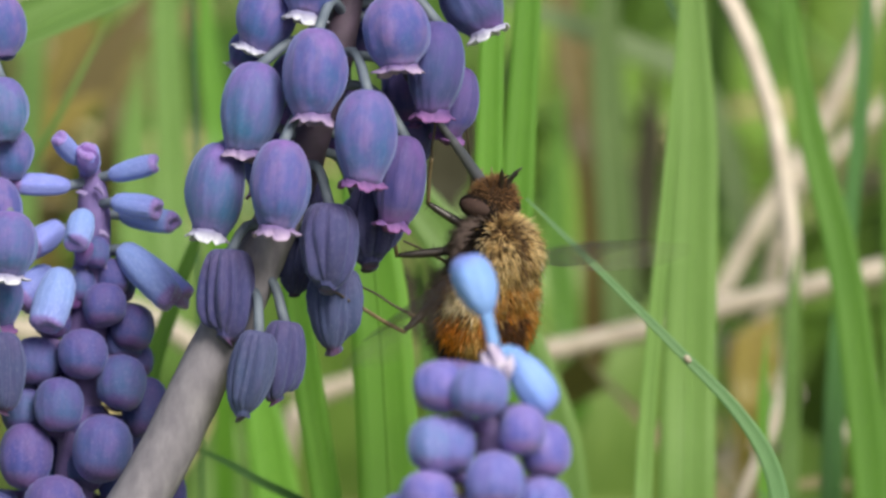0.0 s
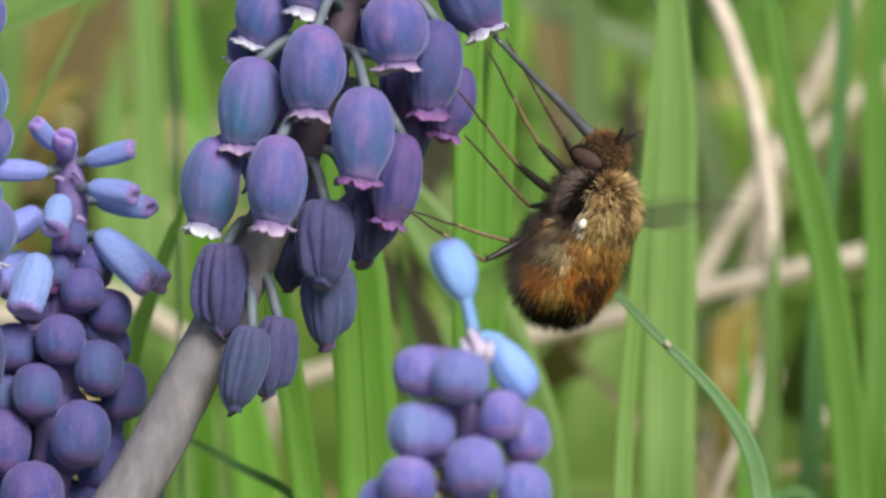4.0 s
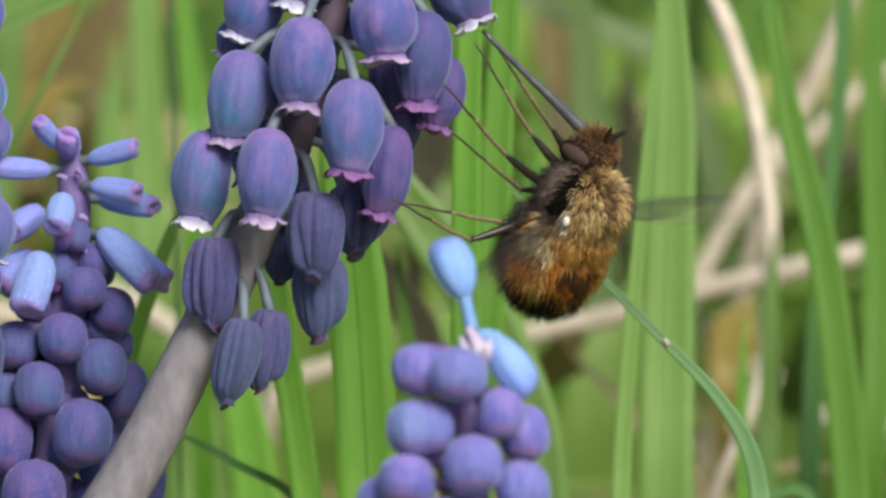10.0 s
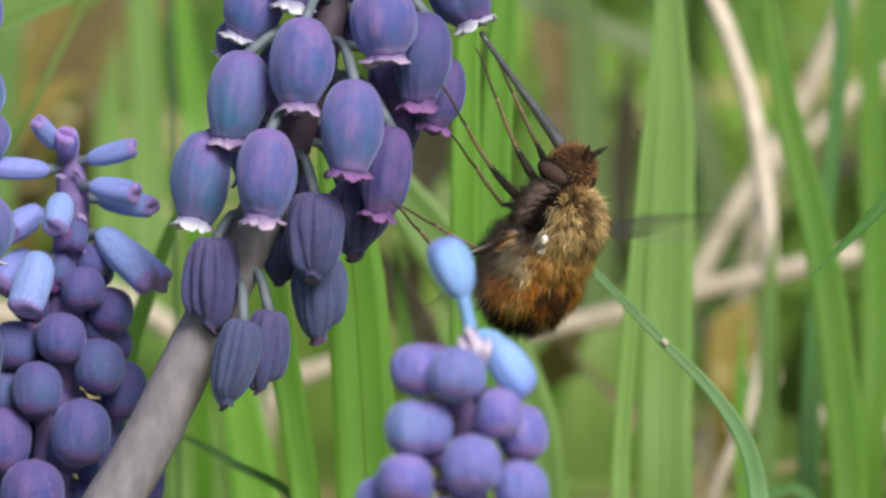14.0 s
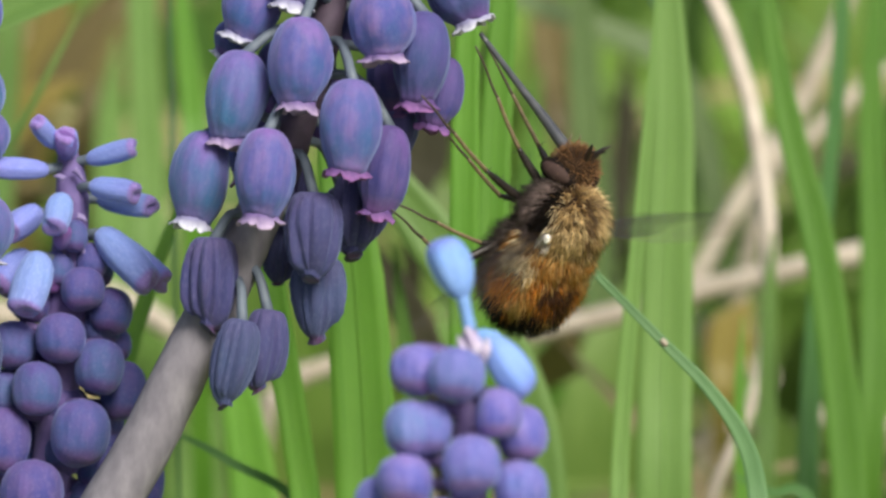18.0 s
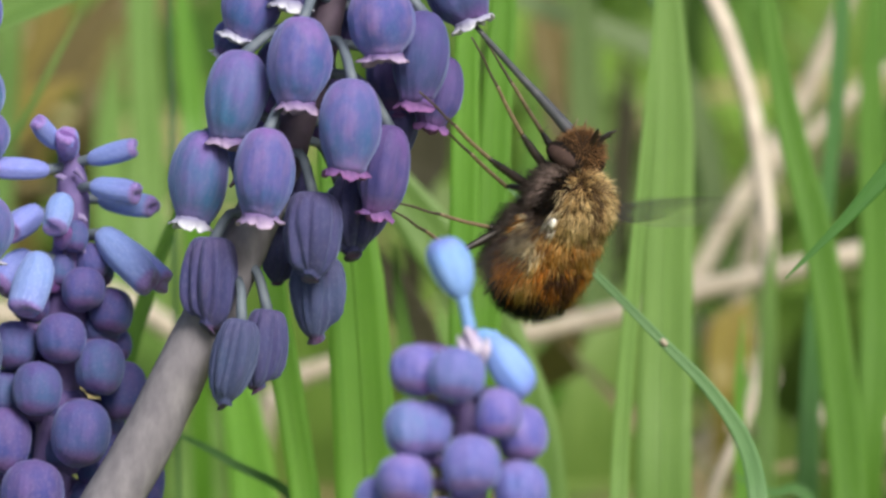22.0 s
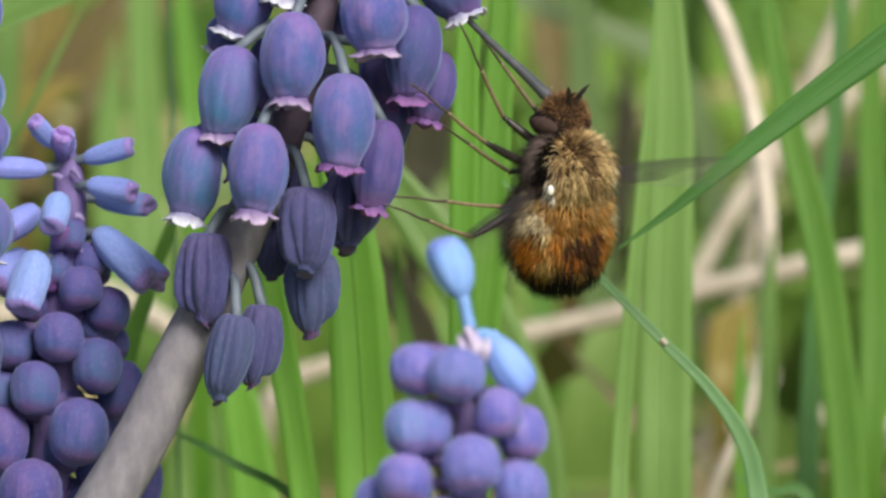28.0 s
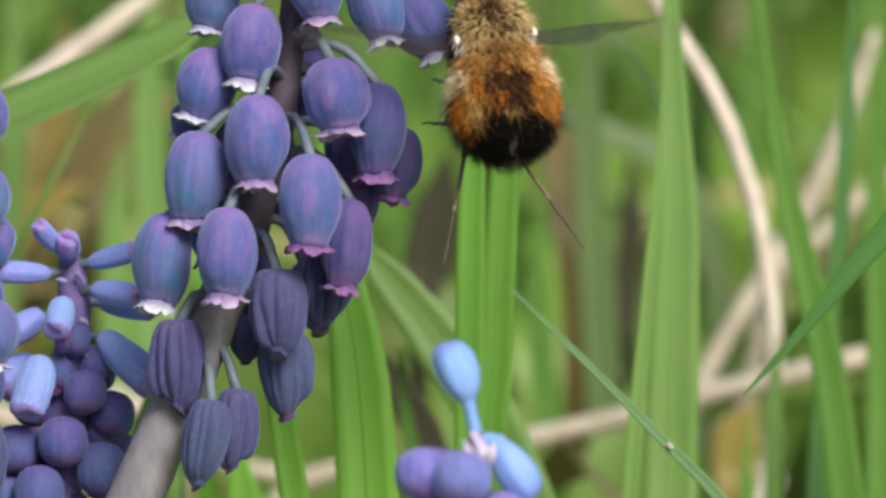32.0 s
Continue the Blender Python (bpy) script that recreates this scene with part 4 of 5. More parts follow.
def pelt(owner, centre, radii, count, zone, coats, seed, bare=lambda p: False):
    """Fur on an egg: zone(x, y, z of the bee in mm) names the coat; coats give label, material, length, thickness, lay."""
    rng = np.random.default_rng(seed)
    grown = {k: [] for k in coats}
    c, r = Vector(centre), Vector(radii)
    for _ in range(count):
        g = Vector(rng.normal(size=3)).normalized()
        p = Vector((g.x * r.x, g.y * r.y, g.z * r.z))
        if bare(p + c):
            continue
        q = p + c + noise.noise_vector((p + c) * 2.1) * 0.22 + Vector(rng.normal(size=3)) * 0.17
        key = zone(*q)
        if key not in coats:
            continue
        _, _, length, _, lay = coats[key]
        n = Vector((g.x / r.x, g.y / r.y, g.z / r.z)).normalized()
        back = Vector((0, -1, 0)) - n * n.dot(Vector((0, -1, 0)))
        clump = noise.noise_vector((p + c) * 1.7) * 0.4 + noise.noise_vector((p + c) * 4.0) * 0.45
        way = (n + back * lay * (0.6 + 0.8 * rng.random()) + clump + Vector(rng.normal(size=3)) * 0.13).normalized()
        grown[key].append((*p, *way, *back, length * (0.55 + 0.65 * rng.random())))
    for key, rows in grown.items():
        if rows:
            label, material, _, thick, _ = coats[key]
            a = np.array(rows)
            part(key, hairs(key, a[:, 0:3], a[:, 3:6], a[:, 6:9], a[:, 9], thick, material), owner, None, label)


THORAX, ABDOMEN, HEAD = ((0, 2.0, 0.3), (2.05, 2.2, 2.2)), ((0, -1.4, -0.2), (2.42, 2.8, 2.25)), ((0, 4.72, -0.42), (1.34, 1.38, 1.22))
WAIST = ((0, 0.35, 0.1), (2.1, 1.6, 2.15))


def inside(p, egg_at, k=0.96):
    c, r = egg_at
    return ((p.x - c[0]) / r[0]) ** 2 + ((p.y - c[1]) / r[1]) ** 2 + ((p.z - c[2]) / r[2]) ** 2 < k


def thorax_zone(x, y, z):
    """A tan back with a dark patch behind the head, a cream line to a white tuft at each wing, a black stripe below it."""
    th = math.degrees(math.atan2(abs(x), z - 0.3))
    if ((y - 1.5) / 0.36) ** 2 + ((th - 58) / 7) ** 2 < 1:
        return "white_tuft"
    if 63 <= th < 94 and y > 0.6:
        return "black_stripe"
    if th >= 128:
        return "breast_fur"
    if th >= 94:
        return "flank_fur"
    if 54 < th < 63 and y > 1.5 and noise.noise(Vector((x, y, z)) * 1.5) > 0.0:
        return "cream_line"
    if 33 < th < 54 and y > -0.2 and noise.noise(Vector((x, y, z)) * 1.5 + Vector((2, 2, 2))) > 0.12:
        return "pale_fur"
    if 2.8 < y < 3.85 and th < 36 and noise.noise(Vector((x, y, z)) * 1.3 + Vector((5, 2, 9))) > 0.15:
        return "dark_patch"
    # this band's pale tone paints in the glow of backlit rim hairs
    if 11 < th < 30 and noise.noise(Vector((x, y, z)) * 1.5 + Vector((3, 8, 2))) > -0.25:
        return "pale_fur"
    return "tan_fur" if noise.noise(Vector((x, y, z)) * 1.5 + Vector((1, 7, 3))) > 0.06 else "brown_fur"


def abdomen_zone(x, y, z):
    """Gold in front with a cream band on each side, then a dark band, orange flanks, a rusty back and a black tail with two small tufts."""
    th = math.degrees(math.atan2(abs(x), z + 0.15))
    mix = noise.noise(Vector((x, y, z)) * 1.4 + Vector((4, 4, 1)))
    if abs(x) < 0.36 and -3.1 < y < -2.75 and z > 0:
        return "gold_tuft"
    if abs(x) < 0.17 and y < -3.6 and -0.6 < z < 0.8:
        return "tail_tuft"
    if y < (-2.85 if th < 40 else -3.15) + 0.08 * abs(x) + 0.12 * math.sin(x * 5) and th < 150:
        return "black_fur"
    if th > 106 - 4 * (y < -1.5):
        return "belly_fur"
    if 54 < th < 92 and -0.75 < y < 0.15 + 0.004 * (th - 60) and mix > -0.55:
        return "cream_band"
    if y > -0.75 and th < 92:
        return "gold_fur" if mix > 0.02 else ("amber_fur" if mix > -0.4 else "rust_fur")
    if 58 < th and y > -1.3:
        return "rust_fur" if mix > 0.1 else "amber_fur"
    if th > 72 - 10 * mix:
        return "orange_fur" if mix > -0.38 else "rust_fur"
    if th > 44 - 10 * mix:
        return "gold_fur" if mix > 0.05 else ("amber_fur" if mix > -0.3 else "orange_fur")
    if y > -0.9:
        return "gold_fur" if mix > 0.2 else ("orange_fur" if mix > -0.15 else "rust_fur")
    return ("rust_fur" if mix > -0.42 else "orange_fur") if th < 30 else ("amber_fur" if mix > -0.1 else "orange_fur")


THORAX_COATS = {
    "tan_fur": ("tan fur of the back", FUR_TAN, 0.75, 0.019, 0.9), "brown_fur": ("brown fur of the back", FUR_BROWN, 0.7, 0.019, 0.9),
    # golden fur, its colour lightened for light through the rim hairs
    "pale_fur": ("pale golden fur beside the back", FUR_STRAW, 0.75, 0.02, 0.9),
    "dark_patch": ("dark greyish brown patch of fur", FUR_UMBER, 0.6, 0.019, 0.8), "cream_line": ("cream line of fur to the wing", FUR_PALE, 0.8, 0.022, 0.9),
    "white_tuft": ("white tuft of fur at the wing", FUR_WHITE, 0.85, 0.036, 1.1), "black_stripe": ("black stripe of fur under the wing", FUR_BLACK, 0.5, 0.022, 0.8),
    "flank_fur": ("greyish brown fur of the flank", FUR_GREY, 0.7, 0.019, 0.7), "breast_fur": ("dark fur of the breast", FUR_DARK, 0.9, 0.017, 0.5)}
ABDOMEN_COATS = {
    "gold_fur": ("golden fur", FUR_GOLD, 0.85, 0.02, 1.0), "umber_fur": ("dark brown fur", FUR_UMBER, 0.75, 0.02, 0.9), "cream_band": ("cream band of fur", FUR_CREAM, 1.0, 0.026, 0.9),
    "amber_fur": ("amber fur", FUR_AMBER, 0.85, 0.02, 1.0),
    "orange_fur": ("rusty orange fur", FUR_ORANGE, 0.85, 0.02, 0.9), "rust_fur": ("dark rusty fur", FUR_RUST, 0.8, 0.02, 0.9), "black_fur": ("black fur of the tail end", FUR_BLACK, 1.05, 0.02, 0.45),
    "belly_fur": ("long dark fur of the belly", FUR_DARK, 1.25, 0.015, 0.6), "gold_tuft": ("golden tuft on the tail", FUR_PALE_GOLD, 0.9, 0.024, 0.9), "tail_tuft": ("whitish tuft of the tail", FUR_WHITE, 0.5, 0.016, 0.5)}
HEAD_COATS = {"face_fur": ("rusty brown fur", FUR_HEAD, 0.36, 0.018, 0.1), "crown_fur": ("dark fur at the neck", FUR_UMBER, 0.4, 0.018, 0.4)}
THIGH = {"front": 2.6, "middle": 3.4, "hind": 3.5}
SHANK = {"front": 6.4, "middle": 6.6, "hind": 7.0}


def bee_fly():
    bee = tagged(new("bee_fly"), "furry golden and black bee fly with long beak, dark-edged wings", "insect")
    place = lambda c: Matrix.Translation(Vector(c) * MM)
    thorax = part("thorax", egg("thorax", THORAX[1], CHITIN), bee, place(THORAX[0]))
    abdomen = part("abdomen", egg("abdomen", ABDOMEN[1], CHITIN), bee, place(ABDOMEN[0]))
    head = part("head", egg("head", HEAD[1], CHITIN), bee, place(HEAD[0]))
    pelt(thorax, *THORAX, 9500, thorax_zone, THORAX_COATS, 1, lambda p: inside(p, WAIST, 0.85) or inside(p, HEAD))
    pelt(abdomen, *ABDOMEN, 13500, abdomen_zone, ABDOMEN_COATS, 2, lambda p: inside(p, WAIST, 0.8))
    waist = part("waist", egg("waist", WAIST[1], CHITIN), bee, place(WAIST[0]))
    pelt(waist, *WAIST, 5500, lambda x, y, z: abdomen_zone(x, min(y, 0.1 + 0.2 * y), z) if y < 0.85 else thorax_zone(x, y, z), {**ABDOMEN_COATS, **THORAX_COATS}, 4, lambda p: inside(p, ABDOMEN, 0.9) or inside(p, THORAX, 0.9))
    pelt(head, *HEAD, 2200, lambda x, y, z: "" if abs(x) > 0.98 and abs(y - 4.6) < 0.75 and abs(z + 0.35) < 1.0 else ("crown_fur" if y < 4.25 else "face_fur"), HEAD_COATS, 3, lambda p: inside(p, THORAX))
    for s in (-1, 1):
        lean = Matrix.Rotation(radians(-18 * s), 4, "Y")
        part("eye", egg("eye", (0.46, 0.53, 1.04), EYE_BROWN, 28, 18), head, Matrix.Translation(Vector((s * 1.14, -0.12, 0.05)) * MM) @ lean, "large brown compound eye")
        part("eye_border", egg("eye_border", (0.43, 0.70, 1.22), MATT_BLACK, 24, 12), head, Matrix.Translation(Vector((s * 1.06, -0.14, 0.05)) * MM) @ lean, "black border of the eye")
        a0 = Vector((s * 0.20, 1.02, 0.72))
        part("antenna", tube("antenna", [(a0 + Vector(o)) * MM for o in ((0, -0.1, 0), (s * 0.10, 0.45, 0.10), (s * 0.28, 0.85, 0.28), (s * 0.50, 1.20, 0.50))],
                             [0.11 * MM, 0.15 * MM, 0.12 * MM, 0.03 * MM], LEG_BLACK, 9, 8, 0.2), head, None, "short black feeler")
        part("bristle", tube("bristle", [(a0 + Vector(o)) * MM for o in ((s * 0.1, 0.4, 0.1), (s * 0.12, 0.7, 0.40), (s * 0.10, 0.9, 0.72))],
                             [0.07 * MM, 0.06 * MM, 0.02 * MM], LEG_BLACK, 6, 7), head, None, "black bristle by the feeler")
        part("palp", tube("palp", [Vector(o) * MM for o in ((s * 0.3, 0.55, -0.6), (s * 0.4, 1.1, -0.8), (s * 0.3, 1.75, -0.85))], [0.09 * MM, 0.08 * MM, 0.03 * MM], LEG_TAN, 6, 6), head, None, "short tan palp beside the beak")
    beak = part("proboscis", tube("proboscis", [Vector(o) * MM for o in ((0, -0.4, 0), (0, 0.6, 0.02), (0, 2.5, 0.05), (0, 5.0, 0), (0, 8.1, 0.0))],
                                  [0.38 * MM, 0.36 * MM, 0.27 * MM, 0.19 * MM, 0.13 * MM], BEAK, 18, 10, 0.1), bee, None, "long slate-grey beak")
    legs = []
    for kind, root in (("front", (0.65, 3.15, -1.35)), ("middle", (0.95, 1.95, -1.65)), ("hind", (1.55, 0.0, -1.5))):
        for s in (-1, 1):
            a, b = THIGH[kind], SHANK[kind]
            femur = part("leg", tube("leg", [Vector(o) * MM for o in ((0, -0.3, 0), (0, a * 0.35, 0.08), (0, a * 0.75, 0.05), (0, a, 0))], [0.20 * MM, 0.26 * MM, 0.20 * MM, 0.12 * MM], LEG_BLACK, 10, 9, 0.1), bee, None, "black thigh of the leg")
            shin = part("shin", tube("shin", [Vector(o) * MM for o in ((0, -0.05, 0), (0, b * 0.25, 0.06), (0, b * 0.5, 0))], [0.125 * MM, 0.11 * MM, 0.10 * MM], LEG_TAN, 10, 8, 0.12), femur, None, "thin tan shin")
            foot = part("tarsus", tube("tarsus", [Vector(o) * MM for o in ((0, b * 0.49, 0), (0, b * 0.62, 0.05), (0, b * 0.8, -0.03), (0, b, 0.03))], [0.095 * MM, 0.075 * MM, 0.07 * MM, 0.05 * MM], LEG_DUSK, 14, 7, 0.35), femur, None, "thread-like dusky foot")
            rng = np.random.default_rng(len(legs))
            n = 26
            along = a * (0.1 + 0.9 * rng.random(n))
            ways = rng.normal(size=(n, 3)) * (1, 0.3, 1)
            ways[:, 1] += 0.6
            ways /= np.linalg.norm(ways, axis=1)[:, None]
            roots = np.stack([np.zeros(n), along, np.zeros(n)], axis=1) + ways * 0.12
            part("bristles", hairs("bristles", roots, ways, ways * 0.0, np.full(n, 0.42), 0.018, LEG_BLACK), femur, None, "short black bristles")
            out = 0.6 if kind == "hind" and s > 0 else root[0] * s
            legs.append((kind, s, Vector((out, root[1], root[2])) * MM, femur, shin, foot))
    for s in (-1, 1):
        part("wing_scale", egg("wing_scale", (0.14, 0.29, 0.2), SCALE_WHITE, 14, 10), thorax, Matrix.Translation(Vector((s * 2.06, -0.42, 1.34)) * MM) @ Matrix.Rotation(radians(-35 * s), 4, "Y"), "glossy white scale at the wing base")
    wings = []
    for s in (-1, 1):
        wing = part("wing", wing_mesh("wing", ((0, 0.25), (1.5, 0.55), (4, 0.75), (7, 0.45), (8.9, -0.5), (8.2, -1.9), (5.5, -2.7), (2.5, -2.2), (0.6, -1.0), (0, -0.3)), WING_CLEAR, s), bee, None, "clear wing with a dark front half")
        part("wing_edge", wing_mesh("wing_edge", ((0, 0.3), (1.5, 0.62), (4, 0.82), (6.6, 0.62), (7.4, 0.35), (6.0, -0.2), (4.4, -0.7), (3.0, -1.5), (1.2, -1.4), (0, -0.4)), WING_DARK, s), wing, Matrix.Translation((0, 0, 0.00003)), "dark brown front edge of the wing")
        wings.append((s, Vector((1.80 * s, 1.85, 0.75)) * MM, wing))
    return bee, beak, legs, wings


BEE, BEAK_PART, LEGS, WINGS = bee_fly()
EYE_AT, TAIL_AT, BEAK_ROOT = Vector((-1.45, 4.62, -0.3)) * MM, Vector((0, -4.45, -1.15)) * MM, Vector((0, 5.35, -1.2)) * MM


def bee_pose(t, end, u, v, roll, yaw, pitch, d=1.0):
    """The bee fly with its eye ("e") or tail ("t") at u, v as the camera then stands; turned by roll, yaw and pitch."""
    a, b = pan(t)
    turn = BASIS @ pose(0, 0, 0, 0, 0, -roll) @ pose(0, 0, 0, -pitch) @ pose(0, 0, 0, 0, yaw)
    return Matrix.Translation(spot(u - a, v - b, d) - turn.to_3x3() @ (EYE_AT if end == "e" else TAIL_AT)) @ turn


def motions():
    spike_rows = [(t, Matrix.Translation(SPIKE.location.copy()) @ Matrix.Rotation(radians(a), 4, BACK)) for t, a in (
        (0.0, 0.53), (0.5, 0.1), (1.0, -0.03), (1.5, 1.26), (2.0, 0.13), (2.5, 0.76), (3.0, 0.13), (3.5, -0.56),
        (5.5, -0.09), (6.0, 0.21), (6.5, 0.03), (7.0, 0.0), (7.5, 0.16), (8.0, 0.27), (8.5, 0.19), (9.0, 0.0),
        (9.5, 0.14), (10.0, 0.0), (10.5, 0.18), (11.0, 0.39), (11.5, -0.1), (12.0, -0.07), (12.5, 0.2), (13.0, 0.17),
        (13.5, -0.06), (14.0, -0.06), (14.5, 0.19), (16.5, 0.06), (17.0, -0.13), (17.5, 0.14), (18.0, 0.0),
        (18.5, -0.16), (19.0, 0.1), (19.5, 0.04), (20.0, -0.13), (20.5, -0.02), (21.0, -0.02), (21.5, -0.16),
        (22.0, 0.03), (22.5, -0.09), (23.0, -0.2), (23.5, 0.28), (24.0, -0.15), (24.5, -0.34), (25.0, 0.1),
        (25.5, -0.12), (27.5, 0.42), (28.0, 0.45), (28.5, 1.58), (29.0, 3.16), (29.5, 1.09), (30.0, 1.56),
        (30.5, 2.82), (31.0, 1.28), (31.5, 1.21), (32.0, 2.82))]
    walk(SPIKE, spike_rows)
    walk(LEFT, [(t, Matrix.Translation(LEFT.location.copy()) @ Matrix.Rotation(radians(a), 4, BACK)) for t, a in (
        (0.0, 0.16), (1.0, 0.16), (2.0, 0.26), (3.0, 0.04), (3.5, 0.34), (5.5, 0.11), (6.5, 0.0), (7.0, 0.17),
        (8.0, 0.17), (9.0, 0.0), (10.0, 0.03), (10.5, 0.19), (11.0, 0.06), (12.0, 0.04), (14.0, 0.03), (17.0, 0.06),
        (19.0, 0.0), (21.0, 0.04), (23.0, -0.09), (23.5, 0.14), (24.0, -0.09), (25.0, 0.02), (25.5, -0.09), (27.5, 0.53),
        (28.0, 0.19), (29.0, 0.25), (29.5, 0.08), (30.0, 0.0), (31.0, 0.15), (31.5, -0.16), (32.0, 0.28))])

    # the floret that the bee fly hangs from springs up once it lets go
    bell = bpy.data.objects[SPIKE["springy"]]
    place, turn, _ = bell.matrix_basis.decompose()
    up = RIGHT * cells(24) + UP * cells(66)
    walk(bell, [(t, Matrix.Translation(place + up * f) @ turn.to_matrix().to_4x4()) for t, f in ((0.0, 0), (28.1, 0), (28.3, 0.8), (28.45, 1.15), (28.6, 0.95), (28.8, 1), (32.0, 1))])

    bee_rows = [(r[0], bee_pose(*r)) for r in (
        (0.0, "e", 838, 367, 6, 40, -14), (0.5, "e", 833, 372, 8, 42, -14), (1.0, "e", 876, 442, 14, 46, -14),
        (1.3, "e", 905, 380, 6, 38, 4), (1.5, "e", 985, 210, -4, 25, 16), (1.7, "e", 1015, 180, 6, 36, 4),
        (2.0, "e", 996, 192, 5, 40, -6), (2.5, "e", 931, 160, 3, 32, 4), (3.0, "e", 995, 200, 6, 36, 4),
        (3.5, "e", 1030, 272, 16, 46, -4), (5.5, "e", 1023, 286, 22, 45, -20), (6.0, "e", 1018, 274, 22, 45, -20),
        (6.5, "e", 1015, 283, 22, 45, -20), (7.0, "e", 1023, 289, 22, 45, -20), (7.5, "e", 1015, 283, 22, 45, -20),
        (8.0, "e", 1015, 283, 22, 45, -20), (8.5, "e", 1015, 283, 22, 45, -20), (9.0, "e", 1018, 283, 22, 45, -20),
        (9.5, "e", 1009, 286, 22, 45, -20), (10.0, "e", 1015, 274, 22, 45, -20), (10.5, "e", 945, 201, 12, 46, -14),
        (11.0, "e", 949, 236, 15, 46, -14), (11.5, "e", 957, 225, 11, 46, -14), (12.0, "e", 988, 289, 22, 45, -20),
        (12.5, "e", 977, 296, 22, 45, -20), (13.0, "e", 969, 299, 22, 45, -20), (13.5, "e", 977, 309, 22, 45, -20),
        (14.0, "e", 977, 306, 22, 45, -20), (14.5, "e", 969, 299, 22, 45, -20), (16.5, "e", 983, 306, 22, 45, -20),
        (17.0, "e", 986, 311, 22, 45, -20), (17.5, "e", 977, 303, 22, 45, -20), (18.0, "e", 982, 305, 22, 45, -20),
        (18.5, "e", 986, 308, 22, 45, -20), (19.0, "e", 974, 294, 17, 49, -4), (19.5, "e", 983, 303, 22, 45, -20),
        (20.0, "e", 983, 303, 22, 45, -20), (20.5, "e", 978, 296, 22, 45, -20), (21.0, "e", 980, 282, 17, 48, -4),
        (21.5, "e", 975, 254, 15, 47, -4), (22.0, "e", 992, 277, 22, 45, -20), (22.5, "e", 1001, 292, 24, 50, -4),
        (23.0, "e", 951, 233, 10, 44, -14), (23.5, "e", 919, 207, 6, 40, -14), (24.0, "e", 945, 227, 12, 46, -14),
        (24.5, "e", 965, 227, 10, 44, -14), (25.0, "e", 963, 234, 11, 46, -14), (25.5, "e", 960, 253, 14, 46, -14),
        (27.5, "e", 973, 206, 5, 36, -14), (28.0, "e", 960, 222, 3, 34, -16, 1), (28.2, "e", 968, 165, -1, 30, -8, 1),
        (28.3, "e", 985, 122, -6, 28, 2, 0), (28.4, "e", 1090, 95, -16, 28, 14, -6), (28.5, "e", 1150, 75, -23, 36, 18, -14),
        (28.6, "t", 1372, 338, -27, 18, 30, -6), (28.8, "t", 1345, 230, -22, 14, 30, -6), (29.0, "t", 1256, 215, -16, 10, 30, -6),
        (29.3, "t", 1155, 262, -15, 10, 30, -6), (29.5, "t", 1128, 280, -14, 10, 30, -6), (29.6, "t", 1119, 252, -14, 10, 30, -6),
        (30.0, "t", 1067, 222, -13, 10, 30, -6), (30.4, "t", 994, 248, -13, 10, 30, -6), (30.7, "t", 970, 208, -13, 10, 30, -6),
        (31.0, "t", 1000, 285, -14, 10, 30, -6), (31.4, "t", 1026, 287, -13, 10, 30, -6), (31.6, "t", 1000, 290, -13, 10, 30, -6),
        (31.8, "t", 950, 285, -13, 10, 30, -6), (32.0, "t", 908, 285, -12, 10, 30, -6))]
    walk(BEE, bee_rows)

    # the beak and the feet hold to places on the spike until it lets go
    def on_spike(t, u, v, d):
        ts = [r[0] for r in spike_rows]
        i = max(k for k, x in enumerate(ts) if x <= t)
        j = min(i + 1, len(ts) - 1)
        f = 0 if i == j else (t - ts[i]) / (ts[j] - ts[i])
        p = spot(u, v, d) - SPIKE.location
        return (spike_rows[i][1] @ p).lerp(spike_rows[j][1] @ p, f)

    start = SPIKE.location.copy()
    spike_rows = [(t, Matrix.Translation(start) @ m.to_3x3().to_4x4()) for t, m in spike_rows]
    SPIKE.location = start
    hold = {("front", -1): (841, 76, -1.0), ("front", 1): (852, 42, 2.0), ("middle", -1): (777, 140, -3.4),
            ("middle", 1): (797, 232, 2.0), ("hind", -1): (693, 352, -3.0), ("hind", 1): (697, 357, -1.5)}
    last = {("front", -1): (832, 52, -1.0), ("front", 1): (846, 42, 2.0), ("middle", -1): (729, 147, -3.4),
            ("middle", 1): (775, 215, 2.0), ("hind", -1): (698, 372, -3.0), ("hind", 1): (697, 357, -1.5)}
    first = {("front", -1): (748, 178, -1.5), ("front", 1): (802, 206, 1.5), ("middle", -1): (666, 288, -2.0),
             ("middle", 1): (690, 408, 2.0), ("hind", -1): (545, 485, -2.5), ("hind", 1): (600, 480, 3.0)}
    later = lambda t: min(1.0, max(0.0, (t - 1.2) / 0.3))
    shift = lambda t: min(1.0, max(0.0, (t - 14.5) / 2.0))
    grip = lambda t, a, b: on_spike(t, *a).lerp(on_spike(t, *b), later(t))
    # knees lean this way; a free foot hangs there
    bent = {"front": (0.5, -0.2, -1), "middle": (0.4, -1, -1), "hind": (0.3, -1, -0.2)}
    free = {"front": (0.15, 0.35, -0.9), "middle": (0.2, 0.25, -0.95), "hind": (0.30, -0.95, -0.3)}
    loose = lambda t: min(1.0, max(0.0, (t - 28.12) / 0.25))
    walk(BEAK_PART, [(t, aimed(BEAK_ROOT, (m.inverted() @ grip(t, (758, 205, 0.6), (840, 40, 0.6))).lerp(BEAK_ROOT + Vector((0, 0.0030, -0.0075)), loose(t)), (0, 1, 1))) for t, m in bee_rows])
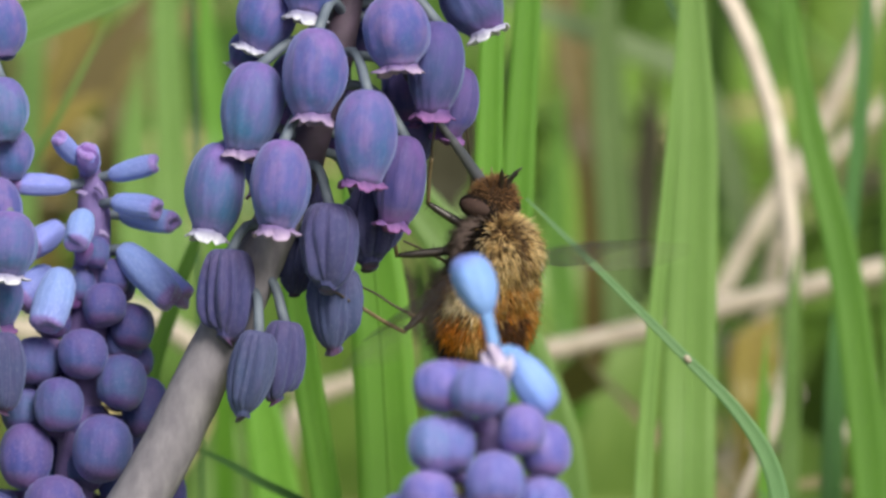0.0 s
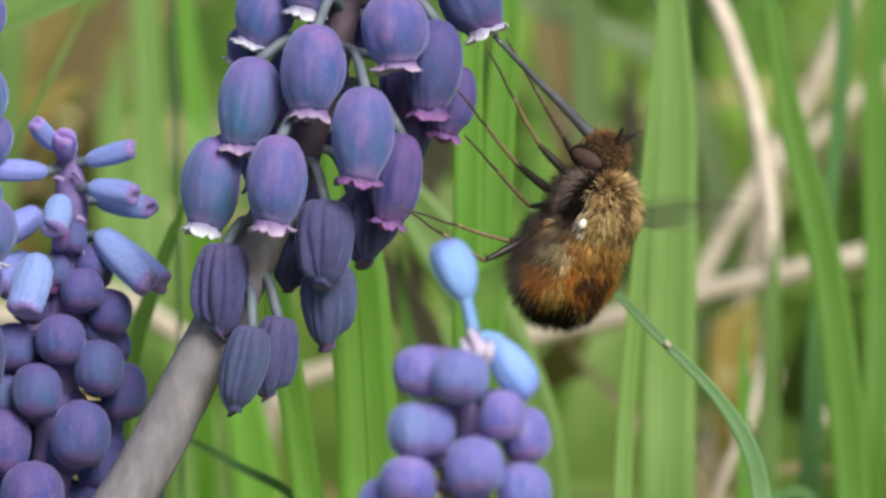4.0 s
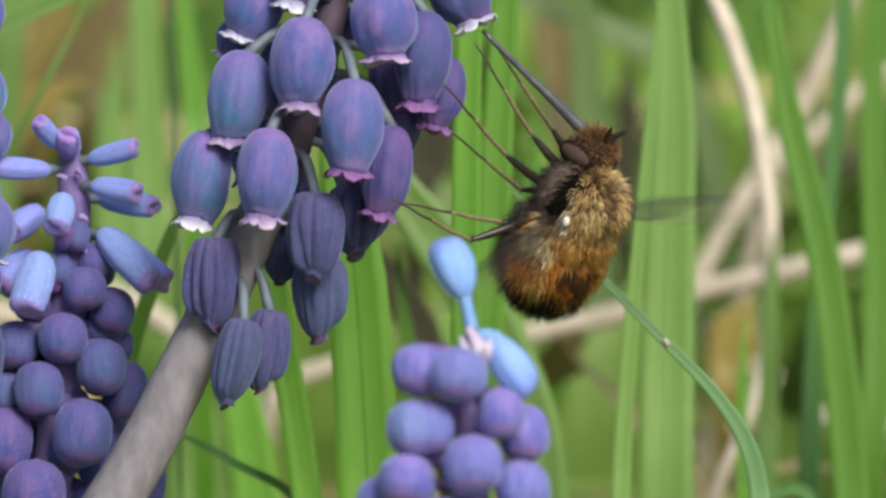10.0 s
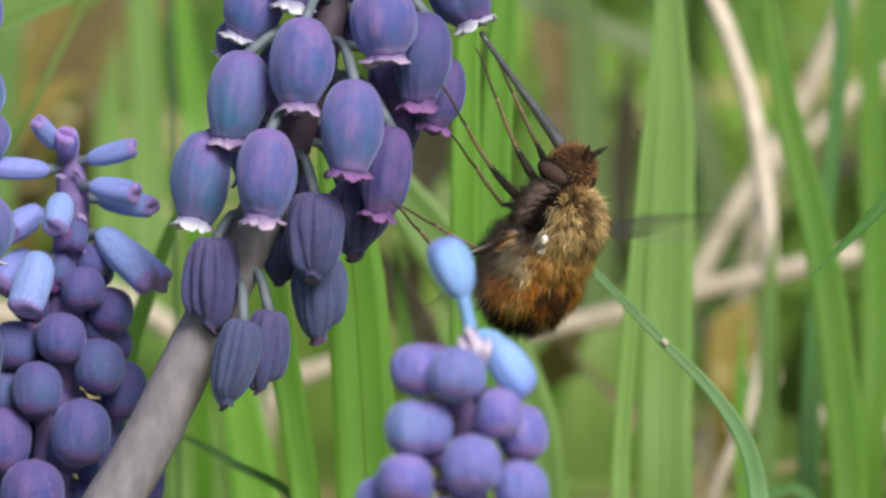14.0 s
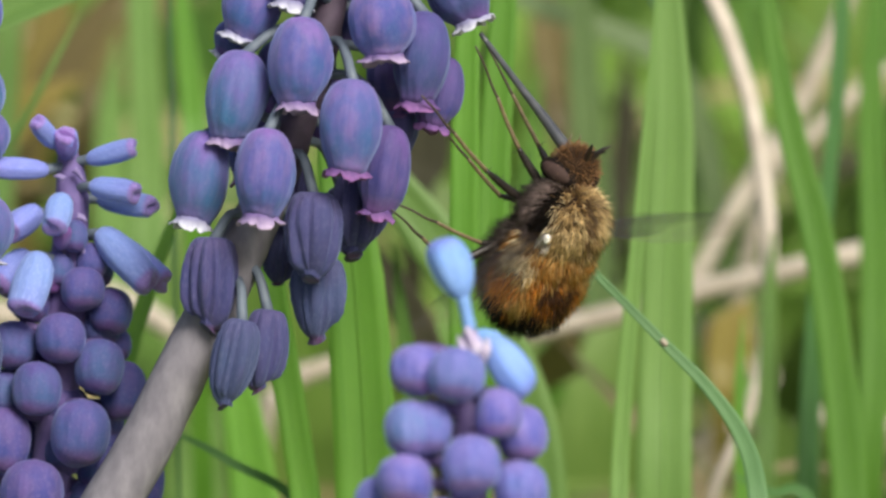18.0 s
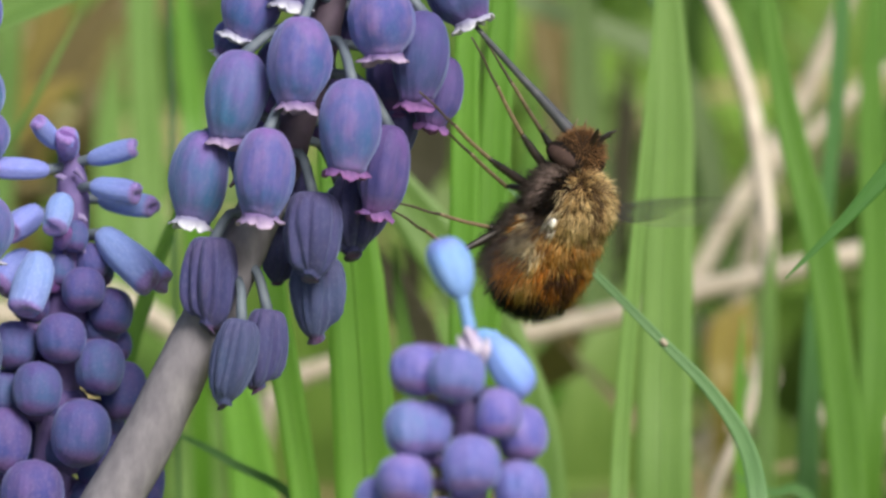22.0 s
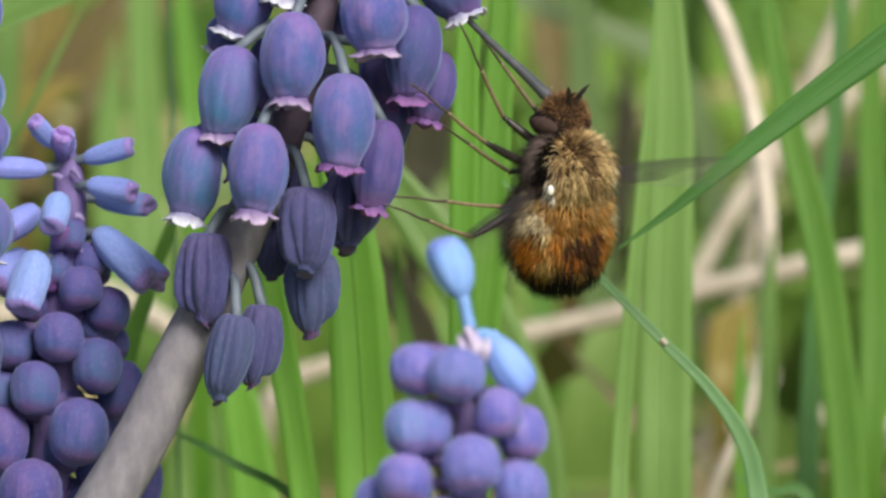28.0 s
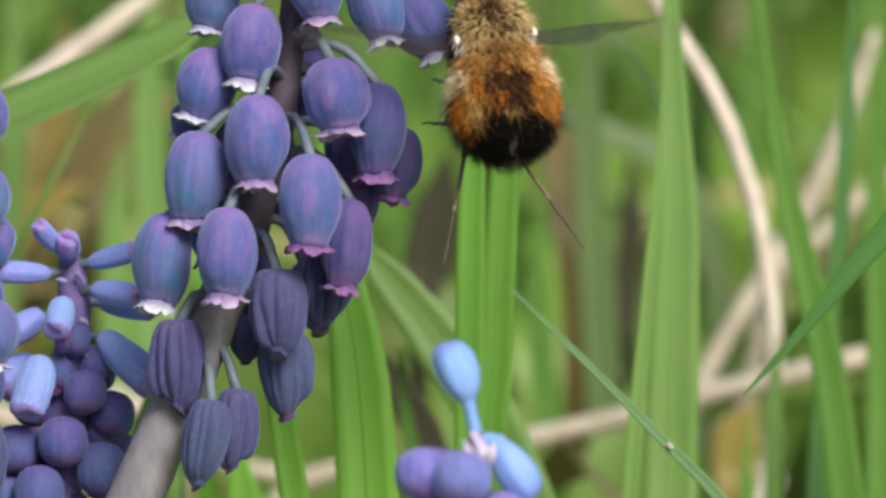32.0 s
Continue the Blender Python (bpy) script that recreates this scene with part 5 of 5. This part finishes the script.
    for kind, s, root, femur, shin, tarsus in LEGS:
        a, b = THIGH[kind] * MM, SHANK[kind] * MM
        thigh_rows, shank_rows = [], []
        for t, m in bee_rows:
            held = m.inverted() @ (on_spike(t, *hold[kind, s]).lerp(on_spike(t, *last[kind, s]), shift(t)) if t > 2 else grip(t, first[kind, s], hold[kind, s]))
            goal = held.lerp(root + Vector((free[kind][0] * s, *free[kind][1:])).normalized() * 0.88 * (a + b), loose(t))
            way = goal - root
            d = min(max(way.length, abs(a - b) * 1.05), (a + b) * 0.995)
            way.normalize()
            side = Vector((bent[kind][0] * (-1 if kind == "hind" else s), *bent[kind][1:])).lerp(Vector((0, -0.3, -1)), loose(t) if kind == "hind" else 0)
            side = (side - way * side.dot(way)).normalized()
            c = (a * a + d * d - b * b) / (2 * a * d)
            knee = root + way * (a * c) + side * (a * math.sqrt(max(0.0, 1 - c * c)))
            thigh = aimed(root, knee, side)
            thigh_rows.append((t, thigh))
            shank_rows.append((t, thigh.inverted() @ aimed(knee, root + way * d, side)))
        walk(femur, thigh_rows)
        walk(shin, shank_rows)
        walk(tarsus, shank_rows)
    # the wings beat without rest in a level plane, one stroke in a tenth of a second
    def level(t):
        i = max(k for k, r in enumerate(bee_rows) if r[0] <= t)
        j = min(i + 1, len(bee_rows) - 1)
        f = 0 if i == j else (t - bee_rows[i][0]) / (bee_rows[j][0] - bee_rows[i][0])
        q = bee_rows[i][1].to_quaternion().slerp(bee_rows[j][1].to_quaternion(), f)
        return (q.inverted() @ UP).normalized()

    strokes = [(i / 30, level(i / 30), (0, 0.9, 1, 0, -0.9, -1)[i % 6]) for i in range(961)]
    for s, root, wing in WINGS:
        rows = []
        for t, axis, way in strokes:
            f = loose(t)
            mid, half, lift = ((-5, 88, 6), (26, 86, -36))[s < 0]
            mid, half, lift = mid * (1 - f), half + (88 - half) * f, radians(lift + (6 - lift) * f)
            e = (Vector((1, 0, 0)) - axis * axis.x).normalized()
            ahead = axis.cross(e)
            x = e * math.cos(lift) + axis * (s * math.sin(lift))
            y = (ahead * math.cos(0.45) + axis * math.sin(0.45))
            y = (y - x * x.dot(y)).normalized()
            m = Matrix((x, y, x.cross(y))).transposed()
            m = Matrix.Rotation(radians((mid + half * way) * s), 3, axis) @ m
            rows.append((t, Matrix.Translation(root) @ m.to_4x4()))
        walk(wing, rows)

    # the blade in the wind, by its tip
    def swing(t, u, v, lean=0):
        a, b = pan(t)
        return Matrix.Translation(spot(u - a, v - b, 6)) @ Matrix.Rotation(radians(lean), 4, BACK)
    walk(SWING, [(r[0], swing(*r)) for r in (
        (0.0, 1790, 330), (5.5, 1800, 330), (12.3, 1760, 340), (12.6, 1640, 400), (13.0, 1448, 512), (13.5, 1417, 505),
        (14.0, 1430, 495), (14.5, 1440, 501), (15.5, 1600, 420), (16.5, 1740, 350), (18.0, 1700, 380), (18.5, 1560, 540),
        (19.0, 1535, 538), (19.5, 1462, 525), (20.0, 1479, 513), (20.5, 1620, 420), (21.0, 1600, 430), (21.5, 1454, 521),
        (22.0, 1390, 493), (22.5, 1337, 521), (23.0, 1255, 505), (23.5, 1185, 455, -4), (24.0, 1228, 469), (24.5, 1357, 509),
        (25.0, 1475, 509), (25.5, 1480, 490), (27.5, 1240, 462, -2), (28.0, 1095, 440, -8), (28.2, 1030, 620, -5), (28.3, 960, 728),
        (28.4, 1040, 500, -8), (28.6, 1250, 400), (28.8, 1480, 450), (29.0, 1620, 560), (29.2, 1438, 695), (29.5, 1435, 580),
        (29.8, 1280, 320), (30.0, 1147, 473, -4), (30.4, 1115, 508, -5), (30.7, 1172, 400, -7), (31.0, 1425, 485, 4), (31.3, 1370, 695),
        (31.6, 1357, 590), (31.8, 1333, 622), (32.0, 1315, 700, 3))])


motions()
